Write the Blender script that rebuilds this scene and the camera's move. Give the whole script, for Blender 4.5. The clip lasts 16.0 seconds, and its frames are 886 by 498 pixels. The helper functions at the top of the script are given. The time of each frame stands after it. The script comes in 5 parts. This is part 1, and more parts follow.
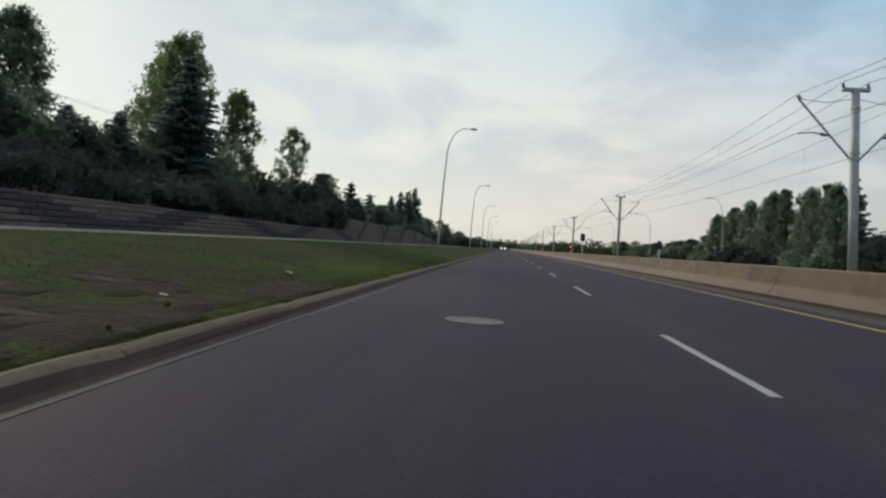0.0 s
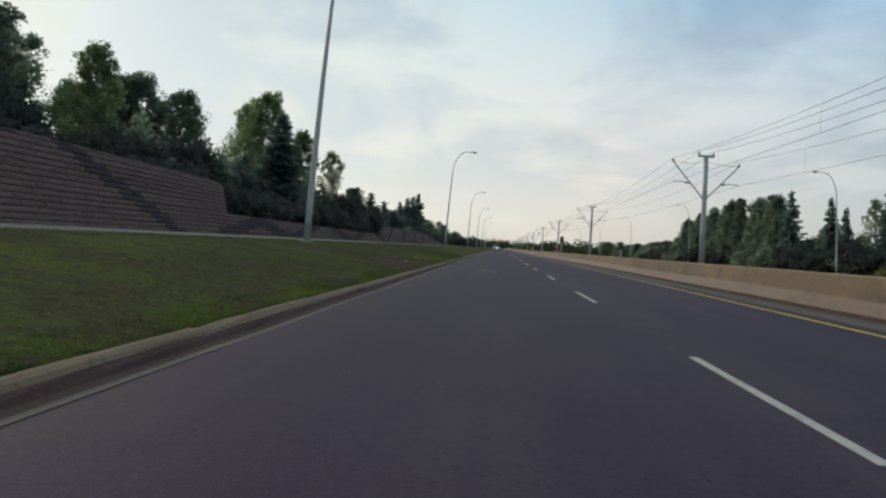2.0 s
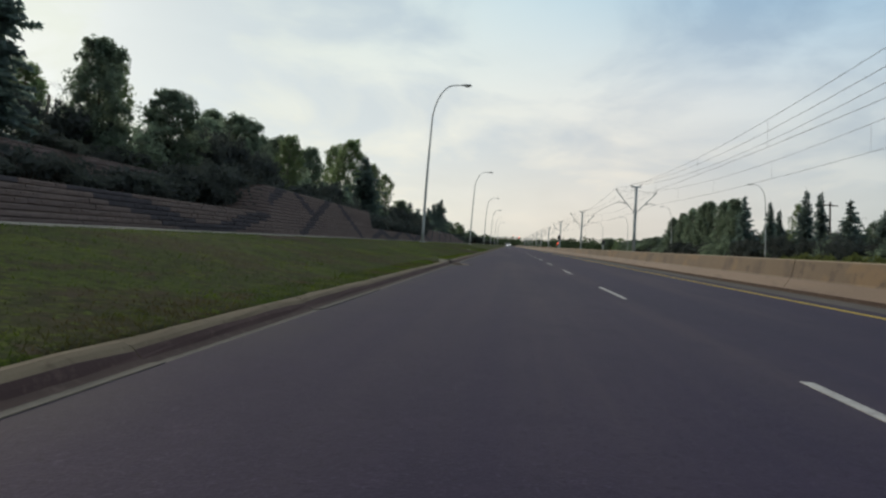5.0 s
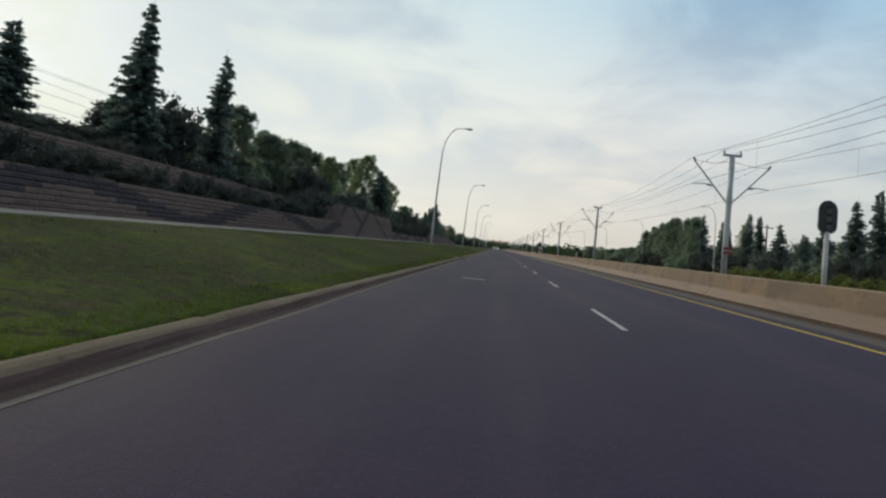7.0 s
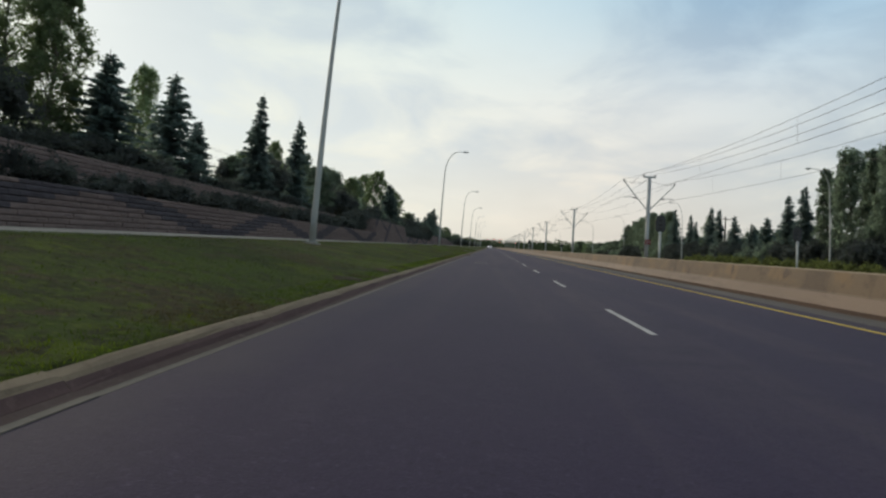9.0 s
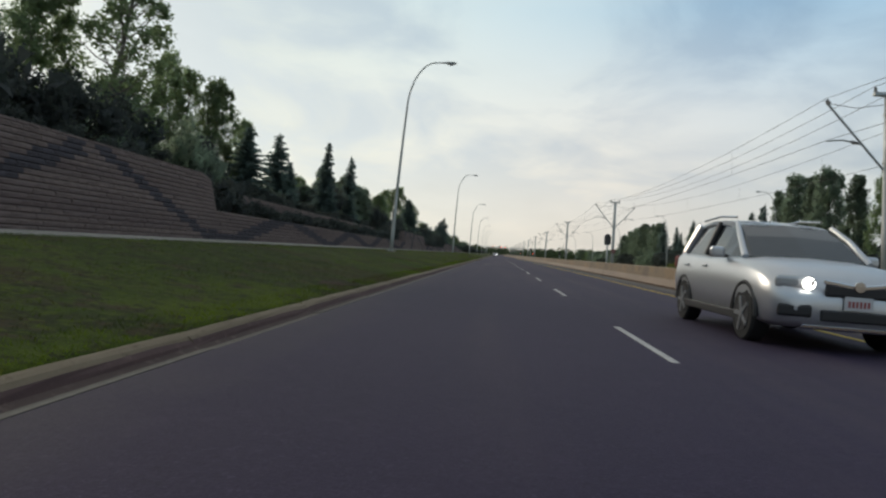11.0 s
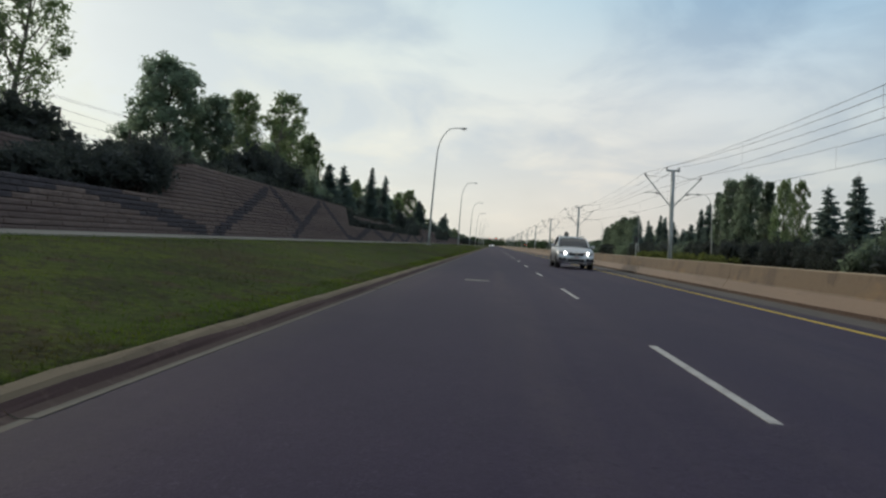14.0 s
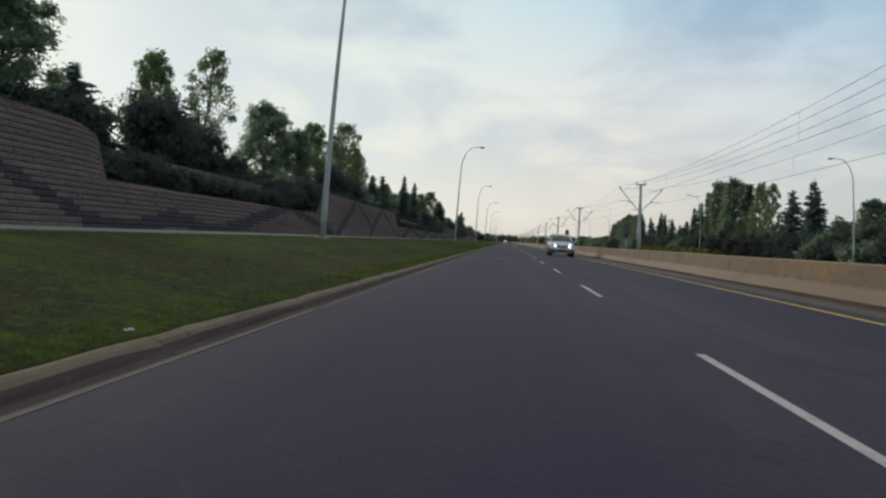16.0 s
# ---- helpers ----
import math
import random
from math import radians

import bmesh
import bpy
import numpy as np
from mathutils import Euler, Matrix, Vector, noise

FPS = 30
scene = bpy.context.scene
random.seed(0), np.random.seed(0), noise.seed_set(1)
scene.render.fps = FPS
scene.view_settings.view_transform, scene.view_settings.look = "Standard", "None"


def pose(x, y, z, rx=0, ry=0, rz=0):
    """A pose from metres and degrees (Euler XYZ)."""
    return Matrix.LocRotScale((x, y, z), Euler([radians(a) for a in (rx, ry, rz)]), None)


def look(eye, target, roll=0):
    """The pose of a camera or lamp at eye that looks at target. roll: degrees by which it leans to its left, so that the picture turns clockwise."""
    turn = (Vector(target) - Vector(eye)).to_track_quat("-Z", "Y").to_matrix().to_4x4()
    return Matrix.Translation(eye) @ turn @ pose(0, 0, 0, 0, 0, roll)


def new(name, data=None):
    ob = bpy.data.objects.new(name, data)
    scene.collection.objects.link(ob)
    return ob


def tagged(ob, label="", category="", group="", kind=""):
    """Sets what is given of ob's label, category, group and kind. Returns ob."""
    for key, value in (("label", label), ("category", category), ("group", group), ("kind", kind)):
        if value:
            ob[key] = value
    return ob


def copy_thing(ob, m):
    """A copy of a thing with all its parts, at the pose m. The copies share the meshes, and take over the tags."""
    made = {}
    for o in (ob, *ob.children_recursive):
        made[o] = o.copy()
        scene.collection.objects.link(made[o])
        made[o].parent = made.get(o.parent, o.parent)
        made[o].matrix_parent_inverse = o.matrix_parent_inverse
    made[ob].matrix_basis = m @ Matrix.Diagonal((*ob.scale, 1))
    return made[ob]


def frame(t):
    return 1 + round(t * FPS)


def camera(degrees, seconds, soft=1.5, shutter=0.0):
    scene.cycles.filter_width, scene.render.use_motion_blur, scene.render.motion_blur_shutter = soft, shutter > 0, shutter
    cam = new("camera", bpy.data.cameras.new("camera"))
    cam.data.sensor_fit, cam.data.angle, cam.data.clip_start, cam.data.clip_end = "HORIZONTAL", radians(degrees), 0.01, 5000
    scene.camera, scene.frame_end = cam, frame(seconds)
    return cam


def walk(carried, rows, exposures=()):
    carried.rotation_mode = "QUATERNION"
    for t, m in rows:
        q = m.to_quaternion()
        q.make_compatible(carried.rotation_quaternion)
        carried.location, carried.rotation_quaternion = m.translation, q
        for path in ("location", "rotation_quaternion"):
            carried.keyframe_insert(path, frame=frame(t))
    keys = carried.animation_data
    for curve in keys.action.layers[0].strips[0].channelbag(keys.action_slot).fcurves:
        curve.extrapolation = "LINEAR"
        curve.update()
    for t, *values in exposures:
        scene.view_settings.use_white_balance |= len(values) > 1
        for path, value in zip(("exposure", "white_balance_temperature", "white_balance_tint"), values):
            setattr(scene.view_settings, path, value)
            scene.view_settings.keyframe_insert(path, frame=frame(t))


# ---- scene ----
# ---- camera and walk ----
# The camera looks back up the road (+y) while it is carried away down the grade (-y).
# Plan coordinates lie in the plane of the road, which climbs towards +y; GRADE turns them into the upright world.
FOV, RISE = 68.0, 0.1
GRADE = pose(0, 0, 0, math.degrees(math.atan(RISE)), 0, 0)
cam = camera(FOV, 16.0, soft=2.45)
# seconds, x, y, z, yaw, pitch, roll
ROWS = [
    (0, -0.0, -0.0, 0.827, 5.39, -0.4, -3.87),
    (0.5, 0.022, -4.0, 0.807, 5.36, -0.6, -4.85),
    (1, 0.025, -7.89, 0.871, 4.73, -0.4, -4.79),
    (1.5, -0.01, -11.9, 0.836, 4.89, -0.19, -3.83),
    (2, -0.056, -16.02, 0.861, 4.8, -0.45, -4.23),
    (2.5, -0.089, -20.15, 0.904, 4.62, 0.42, -4.42),
    (3, -0.125, -24.35, 0.9, 4.6, 0.09, -3.35),
    (3.5, -0.185, -28.59, 0.846, 4.96, 0.26, -3.0),
    (4, -0.225, -32.93, 0.817, 5.68, -0.52, -3.38),
    (6.5, 0.007, -54.43, 0.821, 5.38, -0.74, -4.22),
    (7, 0.002, -58.34, 0.886, 4.73, -0.56, -6.13),
    (7.5, -0.007, -62.34, 0.815, 3.8, -0.65, -5.39),
    (8, -0.005, -66.33, 0.863, 3.36, -0.19, -3.85),
    (8.5, -0.029, -70.41, 0.824, 4.19, -0.63, -3.32),
    (9, -0.105, -74.44, 0.862, 4.18, -0.46, -3.82),
    (9.5, -0.115, -78.42, 0.898, 4.63, -0.73, -3.74),
    (10, -0.10, -82.54, 0.862, 5.07, 0.28, -3.99),
    (12.5, 0.336, -104.03, 0.838, 3.76, -0.24, -4.66),
    (13, 0.226, -108.16, 0.778, 3.85, -0.19, -3.76),
    (13.5, 0.125, -112.19, 0.887, 3.75, -0.27, -3.43),
    (14, 0.07, -116.21, 0.932, 4.38, -0.6, -3.68),
    (14.5, 0.073, -120.24, 0.851, 4.48, 0.06, -3.58),
    (15, 0.076, -124.27, 0.825, 4.87, -0.35, -3.72),
    (15.5, 0.059, -128.33, 0.828, 5.01, -0.15, -3.14),
    (16, 0.063, -132.48, 0.872, 5.54, -0.97, -3.36),
]
# seconds, stops, kelvin, tint: the automatic exposure and white balance drift a little
EXPOSURES = [(0, 0.0, 6430, 10), (1, -0.02, 6230, 10), (1.5, 0.0, 6270, 10), (3, 0.02, 6450, 10), (4, 0.03, 6480, 10), (6.5, 0.03, 6420, 10), (8, 0.06, 6500, 10),
             (10, 0.09, 6520, 10), (12.5, -0.02, 6270, 10), (13, 0.0, 6260, 10), (14, 0.01, 6400, 10), (16, 0.02, 6400, 10)]
walk(cam, [(t, GRADE @ pose(x, y, z, 90 + pitch, roll, yaw)) for t, x, y, z, yaw, pitch, roll in ROWS], EXPOSURES)

# ---- world, sun and exposure ----
SUN_AZ, SUN_EL = radians(-48), radians(24)      # azimuth from +y towards +x, elevation
world = bpy.data.worlds.new("hazy_sky")
scene.world = world
world.use_nodes = True
wn, wl = world.node_tree.nodes, world.node_tree.links
wn.clear()


def wnode(kind, **settings):
    n = wn.new(kind)
    for key, value in settings.items():
        n.inputs[key].default_value = value
    return n


w_out = wnode("ShaderNodeOutputWorld")
w_bg = wnode("ShaderNodeBackground", Strength=0.1)
sky = wn.new("ShaderNodeTexSky")
sky.sky_type, sky.sun_disc = "NISHITA", False
sky.sun_elevation, sky.sun_rotation = SUN_EL, SUN_AZ
sky.air_density, sky.dust_density, sky.ozone_density = 1.0, 0.5, 1.5
w_co = wnode("ShaderNodeTexCoord")
w_sep = wnode("ShaderNodeSeparateXYZ")
wl.new(w_co.outputs["Generated"], w_sep.inputs[0])
# thin cloud sheet, seen in perspective: direction divided by its height
w_h = wn.new("ShaderNodeMath")
w_h.operation = "MAXIMUM"
w_h.inputs[1].default_value = 0.0
wl.new(w_sep.outputs["Z"], w_h.inputs[0])
w_h2 = wn.new("ShaderNodeMath")
w_h2.operation = "ADD"
w_h2.inputs[1].default_value = 0.18
wl.new(w_h.outputs[0], w_h2.inputs[0])
w_div = wn.new("ShaderNodeVectorMath")
w_div.operation = "DIVIDE"
w_cmb = wn.new("ShaderNodeCombineXYZ")
for axis in "XYZ":
    wl.new(w_h2.outputs[0], w_cmb.inputs[axis])
wl.new(w_co.outputs["Generated"], w_div.inputs[0])
wl.new(w_cmb.outputs[0], w_div.inputs[1])
w_noise = wnode("ShaderNodeTexNoise", Scale=2.1, Detail=7.0, Roughness=0.56, Distortion=0.4)
wl.new(w_div.outputs[0], w_noise.inputs["Vector"])
w_ramp = wn.new("ShaderNodeValToRGB")
w_ramp.color_ramp.elements[0].position, w_ramp.color_ramp.elements[0].color = 0.41, (0.68, 0.68, 0.68, 1)
w_ramp.color_ramp.elements[1].position, w_ramp.color_ramp.elements[1].color = 0.60, (0.97, 0.97, 0.97, 1)
wl.new(w_noise.outputs["Fac"], w_ramp.inputs[0])
# veil: pale cream low down, cooler higher up
w_grad = wn.new("ShaderNodeValToRGB")
ge = w_grad.color_ramp.elements
ge[0].position, ge[0].color = 0.0, (0.504, 0.436, 0.362, 1)
ge[1].position, ge[1].color = 0.44, (0.405, 0.575, 0.695, 1)
for at, tone in ((0.08, (0.640, 0.570, 0.490)), (0.18, (0.762, 0.700, 0.606)), (0.31, (0.700, 0.716, 0.696)), (0.72, (0.640, 0.640, 0.625))):
    ge.new(at).color = (*tone, 1)
wl.new(w_h.outputs[0], w_grad.inputs[0])
w_gain = wn.new("ShaderNodeVectorMath")
w_gain.operation = "SCALE"
# the sheet is denser and brighter in soft patches
w_soft = wnode("ShaderNodeTexNoise", Scale=2.1, Detail=5.0, Roughness=0.55, Distortion=0.25)
wl.new(w_div.outputs[0], w_soft.inputs["Vector"])
w_dense = wn.new("ShaderNodeMapRange")
w_dense.inputs["From Min"].default_value, w_dense.inputs["From Max"].default_value = 0.32, 0.68
w_dense.inputs["To Min"].default_value, w_dense.inputs["To Max"].default_value = 10.3, 11.2
wl.new(w_soft.outputs["Fac"], w_dense.inputs["Value"])
# haze scatters forwards: the veil is brightest towards the sun
w_dot = wn.new("ShaderNodeVectorMath")
w_dot.operation = "DOT_PRODUCT"
w_dot.inputs[1].default_value = (math.sin(SUN_AZ) * math.cos(SUN_EL), math.cos(SUN_AZ) * math.cos(SUN_EL), math.sin(SUN_EL))
wl.new(w_co.outputs["Generated"], w_dot.inputs[0])
w_side = wn.new("ShaderNodeMapRange")
w_side.inputs["From Min"].default_value, w_side.inputs["From Max"].default_value = 0.10, 0.80
w_side.inputs["To Min"].default_value, w_side.inputs["To Max"].default_value = 0.87, 1.06
wl.new(w_dot.outputs["Value"], w_side.inputs["Value"])
w_warm = wn.new("ShaderNodeMapRange")
w_warm.inputs["From Min"].default_value, w_warm.inputs["From Max"].default_value = 0.50, 0.97
w_warm.inputs["To Min"].default_value, w_warm.inputs["To Max"].default_value = 0.0, 0.80
wl.new(w_dot.outputs["Value"], w_warm.inputs["Value"])
w_tone = wn.new("ShaderNodeMix")
w_tone.data_type = "RGBA"
wl.new(w_warm.outputs[0], w_tone.inputs[0])
wl.new(w_grad.outputs[0], w_tone.inputs[6])
w_tone.inputs[7].default_value = (0.715, 0.750, 0.650, 1)
# and cooler away from it
w_away = wn.new("ShaderNodeMapRange")
w_away.inputs["From Min"].default_value, w_away.inputs["From Max"].default_value = 0.60, 0.20
wl.new(w_dot.outputs["Value"], w_away.inputs["Value"])
w_cool = wn.new("ShaderNodeMix")
w_cool.data_type, w_cool.blend_type = "RGBA", "MULTIPLY"
w_cool.inputs[7].default_value = (0.77, 0.90, 1.00, 1)
wl.new(w_away.outputs[0], w_cool.inputs[0])
wl.new(w_tone.outputs[2], w_cool.inputs[6])
wl.new(w_cool.outputs[2], w_gain.inputs[0])
w_power = wn.new("ShaderNodeMath")
w_power.operation = "MULTIPLY"
wl.new(w_dense.outputs[0], w_power.inputs[0])
wl.new(w_side.outputs[0], w_power.inputs[1])
wl.new(w_power.outputs[0], w_gain.inputs["Scale"])
w_mix = wn.new("ShaderNodeMix")
w_mix.data_type = "RGBA"
w_low = wn.new("ShaderNodeMapRange")       # low down the haze hides the gaps
w_low.inputs["From Min"].default_value, w_low.inputs["From Max"].default_value = 0.14, 0.52
w_low.inputs["To Min"].default_value, w_low.inputs["To Max"].default_value = 0.95, 0.0
wl.new(w_h.outputs[0], w_low.inputs["Value"])
w_cover = wn.new("ShaderNodeMath")
w_cover.operation = "MAXIMUM"
wl.new(w_ramp.outputs[0], w_cover.inputs[0])
wl.new(w_low.outputs[0], w_cover.inputs[1])
wl.new(w_cover.outputs[0], w_mix.inputs[0])
wl.new(sky.outputs[0], w_mix.inputs[6])
wl.new(w_gain.outputs[0], w_mix.inputs[7])
wl.new(w_mix.outputs[2], w_bg.inputs["Color"])
wl.new(w_bg.outputs[0], w_out.inputs["Surface"])

sun_data = bpy.data.lights.new("sun", "SUN")
sun_data.energy, sun_data.angle, sun_data.color = 1.2, radians(14), (1.0, 0.86, 0.68)
sun = new("sun", sun_data)
sun.matrix_world = look((math.sin(SUN_AZ) * math.cos(SUN_EL) * 50, math.cos(SUN_AZ) * math.cos(SUN_EL) * 50, math.sin(SUN_EL) * 50), (0, 0, 0))


# ---- materials ----
def material(name, colour, rough=0.8, metal=0.0, vary=(), bump=(), spread=0.0, island=0.0, spec=0.5, emit=None, through_light=0.0):
    """colour; vary: (scale, other colour, low, high) noise layers; bump: (scale, strength, distance) layers;
    spread / island: brightness spread from object to object / island to island."""
    m = bpy.data.materials.new(name)
    m.use_nodes = True
    n, l = m.node_tree.nodes, m.node_tree.links
    b = n["Principled BSDF"]
    b.inputs["Roughness"].default_value, b.inputs["Metallic"].default_value = rough, metal
    b.inputs["Specular IOR Level"].default_value = spec
    rgb = n.new("ShaderNodeRGB")
    rgb.outputs[0].default_value = (*colour, 1)
    out = rgb.outputs[0]
    co = n.new("ShaderNodeNewGeometry").outputs["Position"]      # so that alike pieces never repeat their stains
    for scale, other, low, high in vary:
        stretch = (1, 1, 1)
        if isinstance(scale, tuple):
            stretch, scale = scale[1], scale[0]
        src = co
        if stretch != (1, 1, 1):
            level = n.new("ShaderNodeMapping")           # along the grade first
            level.inputs["Rotation"].default_value = (-math.atan(RISE), 0, 0)
            l.new(co, level.inputs[0])
            mp = n.new("ShaderNodeMapping")
            mp.inputs["Scale"].default_value = stretch
            l.new(level.outputs[0], mp.inputs[0])
            src = mp.outputs[0]
        t = n.new("ShaderNodeTexNoise")
        t.inputs["Scale"].default_value, t.inputs["Detail"].default_value, t.inputs["Roughness"].default_value = scale, 5, 0.6
        l.new(src, t.inputs["Vector"])
        r = n.new("ShaderNodeMapRange")
        r.inputs["From Min"].default_value, r.inputs["From Max"].default_value = low, high
        l.new(t.outputs["Fac"], r.inputs["Value"])
        x = n.new("ShaderNodeMix")
        x.data_type = "RGBA"
        l.new(r.outputs[0], x.inputs[0])
        l.new(out, x.inputs[6])
        x.inputs[7].default_value = (*other, 1)
        out = x.outputs[2]
    for amount, node, socket in ((spread, "ShaderNodeObjectInfo", "Random"), (island, "ShaderNodeNewGeometry", "Random Per Island")):
        if amount:
            g = n.new(node)
            r = n.new("ShaderNodeMapRange")
            r.inputs["To Min"].default_value, r.inputs["To Max"].default_value = 1 - amount, 1 + amount
            l.new(g.outputs[socket], r.inputs["Value"])
            s = n.new("ShaderNodeVectorMath")
            s.operation = "SCALE"
            l.new(out, s.inputs[0])
            l.new(r.outputs[0], s.inputs["Scale"])
            out = s.outputs[0]
    l.new(out, b.inputs["Base Color"])
    last = None
    for scale, strength, distance in bump:
        t = n.new("ShaderNodeTexNoise")
        t.inputs["Scale"].default_value, t.inputs["Detail"].default_value = scale, 4
        l.new(co, t.inputs["Vector"])
        k = n.new("ShaderNodeBump")
        k.inputs["Strength"].default_value, k.inputs["Distance"].default_value = strength, distance
        l.new(t.outputs["Fac"], k.inputs["Height"])
        if last:
            l.new(last, k.inputs["Normal"])
        last = k.outputs[0]
    if last:
        l.new(last, b.inputs["Normal"])
    if emit:
        b.inputs["Emission Color"].default_value, b.inputs["Emission Strength"].default_value = (*emit[0], 1), emit[1]
    if through_light:
        tr = n.new("ShaderNodeBsdfTranslucent")
        lit = n.new("ShaderNodeVectorMath")       # light shining through a leaf is brighter and yellower than what it reflects
        lit.operation = "MULTIPLY"
        lit.inputs[1].default_value = (2.0, 2.2, 1.8)
        l.new(out, lit.inputs[0])
        l.new(lit.outputs[0], tr.inputs["Color"])
        ms = n.new("ShaderNodeMixShader")
        ms.inputs[0].default_value = through_light
        l.new(b.outputs[0], ms.inputs[1])
        l.new(tr.outputs[0], ms.inputs[2])
        l.new(ms.outputs[0], n["Material Output"].inputs["Surface"])
    return m


M_ASPHALT = material("asphalt", (0.0268, 0.0177, 0.0426), 0.79, vary=[((0.8, (1, 0.025, 1)), (0.0475, 0.0345, 0.0515), 0.46, 0.64), ((0.25, (1, 0.3, 1)), (0.0226, 0.0150, 0.0376), 0.45, 0.65), (1.3, (0.0217, 0.0144, 0.0363), 0.52, 0.75), (6, (0.0338, 0.0218, 0.0477), 0.55, 0.75), (22, (0.0180, 0.0122, 0.0301), 0.56, 0.70), (34, (0.0506, 0.0351, 0.0676), 0.58, 0.72), (80, (0.0570, 0.0401, 0.0778), 0.57, 0.74)], bump=[(70, 0.6, 0.007), (14, 0.25, 0.005)], spec=0.24)


def settle(m, axis, bare, full, colour, most):
    """Dust lying along one edge of a surface, thinning out unevenly away from it."""
    n, l = m.node_tree.nodes, m.node_tree.links
    b = n["Principled BSDF"]
    before = b.inputs["Base Color"].links[0].from_socket
    g = n.new("ShaderNodeNewGeometry").outputs["Position"]
    s = n.new("ShaderNodeSeparateXYZ")
    l.new(g, s.inputs[0])
    t = n.new("ShaderNodeTexNoise")
    t.inputs["Scale"].default_value, t.inputs["Detail"].default_value = 0.9, 5
    l.new(g, t.inputs["Vector"])
    wob = n.new("ShaderNodeMath")
    wob.operation = "MULTIPLY_ADD"
    wob.inputs[1].default_value = 1.1
    l.new(t.outputs["Fac"], wob.inputs[0])
    l.new(s.outputs[axis], wob.inputs[2])
    r = n.new("ShaderNodeMapRange")
    r.inputs["From Min"].default_value, r.inputs["From Max"].default_value = bare + 0.55, full + 0.55
    r.inputs["To Max"].default_value = most
    l.new(wob.outputs[0], r.inputs["Value"])
    x = n.new("ShaderNodeMix")
    x.data_type = "RGBA"
    l.new(r.outputs[0], x.inputs[0])
    l.new(before, x.inputs[6])
    x.inputs[7].default_value = (*colour, 1)
    l.new(x.outputs[2], b.inputs["Base Color"])


settle(M_ASPHALT, "X", -1.4, -2.15, (0.060, 0.050, 0.050), 0.45)
settle(M_ASPHALT, "X", 5.6, 6.3, (0.070, 0.060, 0.058), 0.6)
M_PATCH = material("sealed_asphalt", (0.0150, 0.0140, 0.0150), 0.8, vary=[(6, (0.0225, 0.0200, 0.0210), 0.45, 0.7)], bump=[(60, 0.4, 0.005)], spec=0.3)
M_KERB = material("kerb_concrete", (0.1858, 0.1462, 0.1004), 0.9, vary=[(0.9, (0.1440, 0.1118, 0.0768), 0.45, 0.7), (9, (0.1068, 0.0789, 0.0561), 0.56, 0.76), (60, (0.2322, 0.1848, 0.1328), 0.55, 0.8)], bump=[(40, 0.4, 0.006)], spread=0.015, spec=0.2)
# kerb face darkened: the shade of its road side painted in, with brown grime
M_KERBFACE = material("shaded_grimy_kerb_face", (0.1012, 0.0640, 0.0608), 0.92, vary=[((0.9, (1, 0.3, 1)), (0.0726, 0.0456, 0.0446), 0.4, 0.65), (9, (0.1430, 0.0970, 0.0855), 0.57, 0.78)], bump=[(40, 0.5, 0.006)], spread=0.02, spec=0.2)
M_GUTTER = material("gutter_concrete", (0.1564, 0.1380, 0.1150), 0.9, vary=[((0.8, (1, 0.15, 1)), (0.1086, 0.0929, 0.0782), 0.48, 0.70), (12, (0.1886, 0.1674, 0.1426), 0.5, 0.75)], bump=[(40, 0.4, 0.005)], spread=0.08, spec=0.2)
M_APRON = material("weathered_apron_concrete", (0.1706, 0.1426, 0.1123), 0.9, vary=[(1.5, (0.1274, 0.1058, 0.0832), 0.42, 0.66), (12, (0.2160, 0.1858, 0.1490), 0.52, 0.75)], bump=[(40, 0.4, 0.005)], spec=0.2)
M_GRIME = material("gutter_grime", (0.0951, 0.0660, 0.0579), 0.92, vary=[((0.8, (1, 0.15, 1)), (0.0696, 0.0480, 0.0437), 0.42, 0.66), (12, (0.1334, 0.0980, 0.0836), 0.54, 0.76)], bump=[(40, 0.5, 0.006)], spec=0.2)
M_STRIP = material("grey_strip_concrete", (0.115, 0.105, 0.100), 0.9, vary=[((0.8, (1, 0.15, 1)), (0.085, 0.078, 0.075), 0.42, 0.66), (12, (0.15, 0.138, 0.13), 0.52, 0.75)], bump=[(40, 0.4, 0.005)], spec=0.2)
M_DIRT = material("rusty_gutter_dirt", (0.105, 0.072, 0.055), 0.95, vary=[((0.8, (1, 0.15, 1)), (0.075, 0.055, 0.048), 0.42, 0.66), (12, (0.16, 0.125, 0.10), 0.52, 0.75)], bump=[(40, 0.4, 0.005)], spec=0.2)
M_FOOT = material("barrier_foot_concrete", (0.1931, 0.1325, 0.0915), 0.7, vary=[((0.5, (1, 0.25, 1)), (0.1586, 0.1088, 0.0756), 0.4, 0.65), ((1.2, (1, 0.4, 2.5)), (0.1188, 0.0792, 0.0557), 0.55, 0.70), (30, (0.2232, 0.1620, 0.1114), 0.5, 0.8)], bump=[(25, 0.35, 0.006)], spread=0.04, spec=0.5)
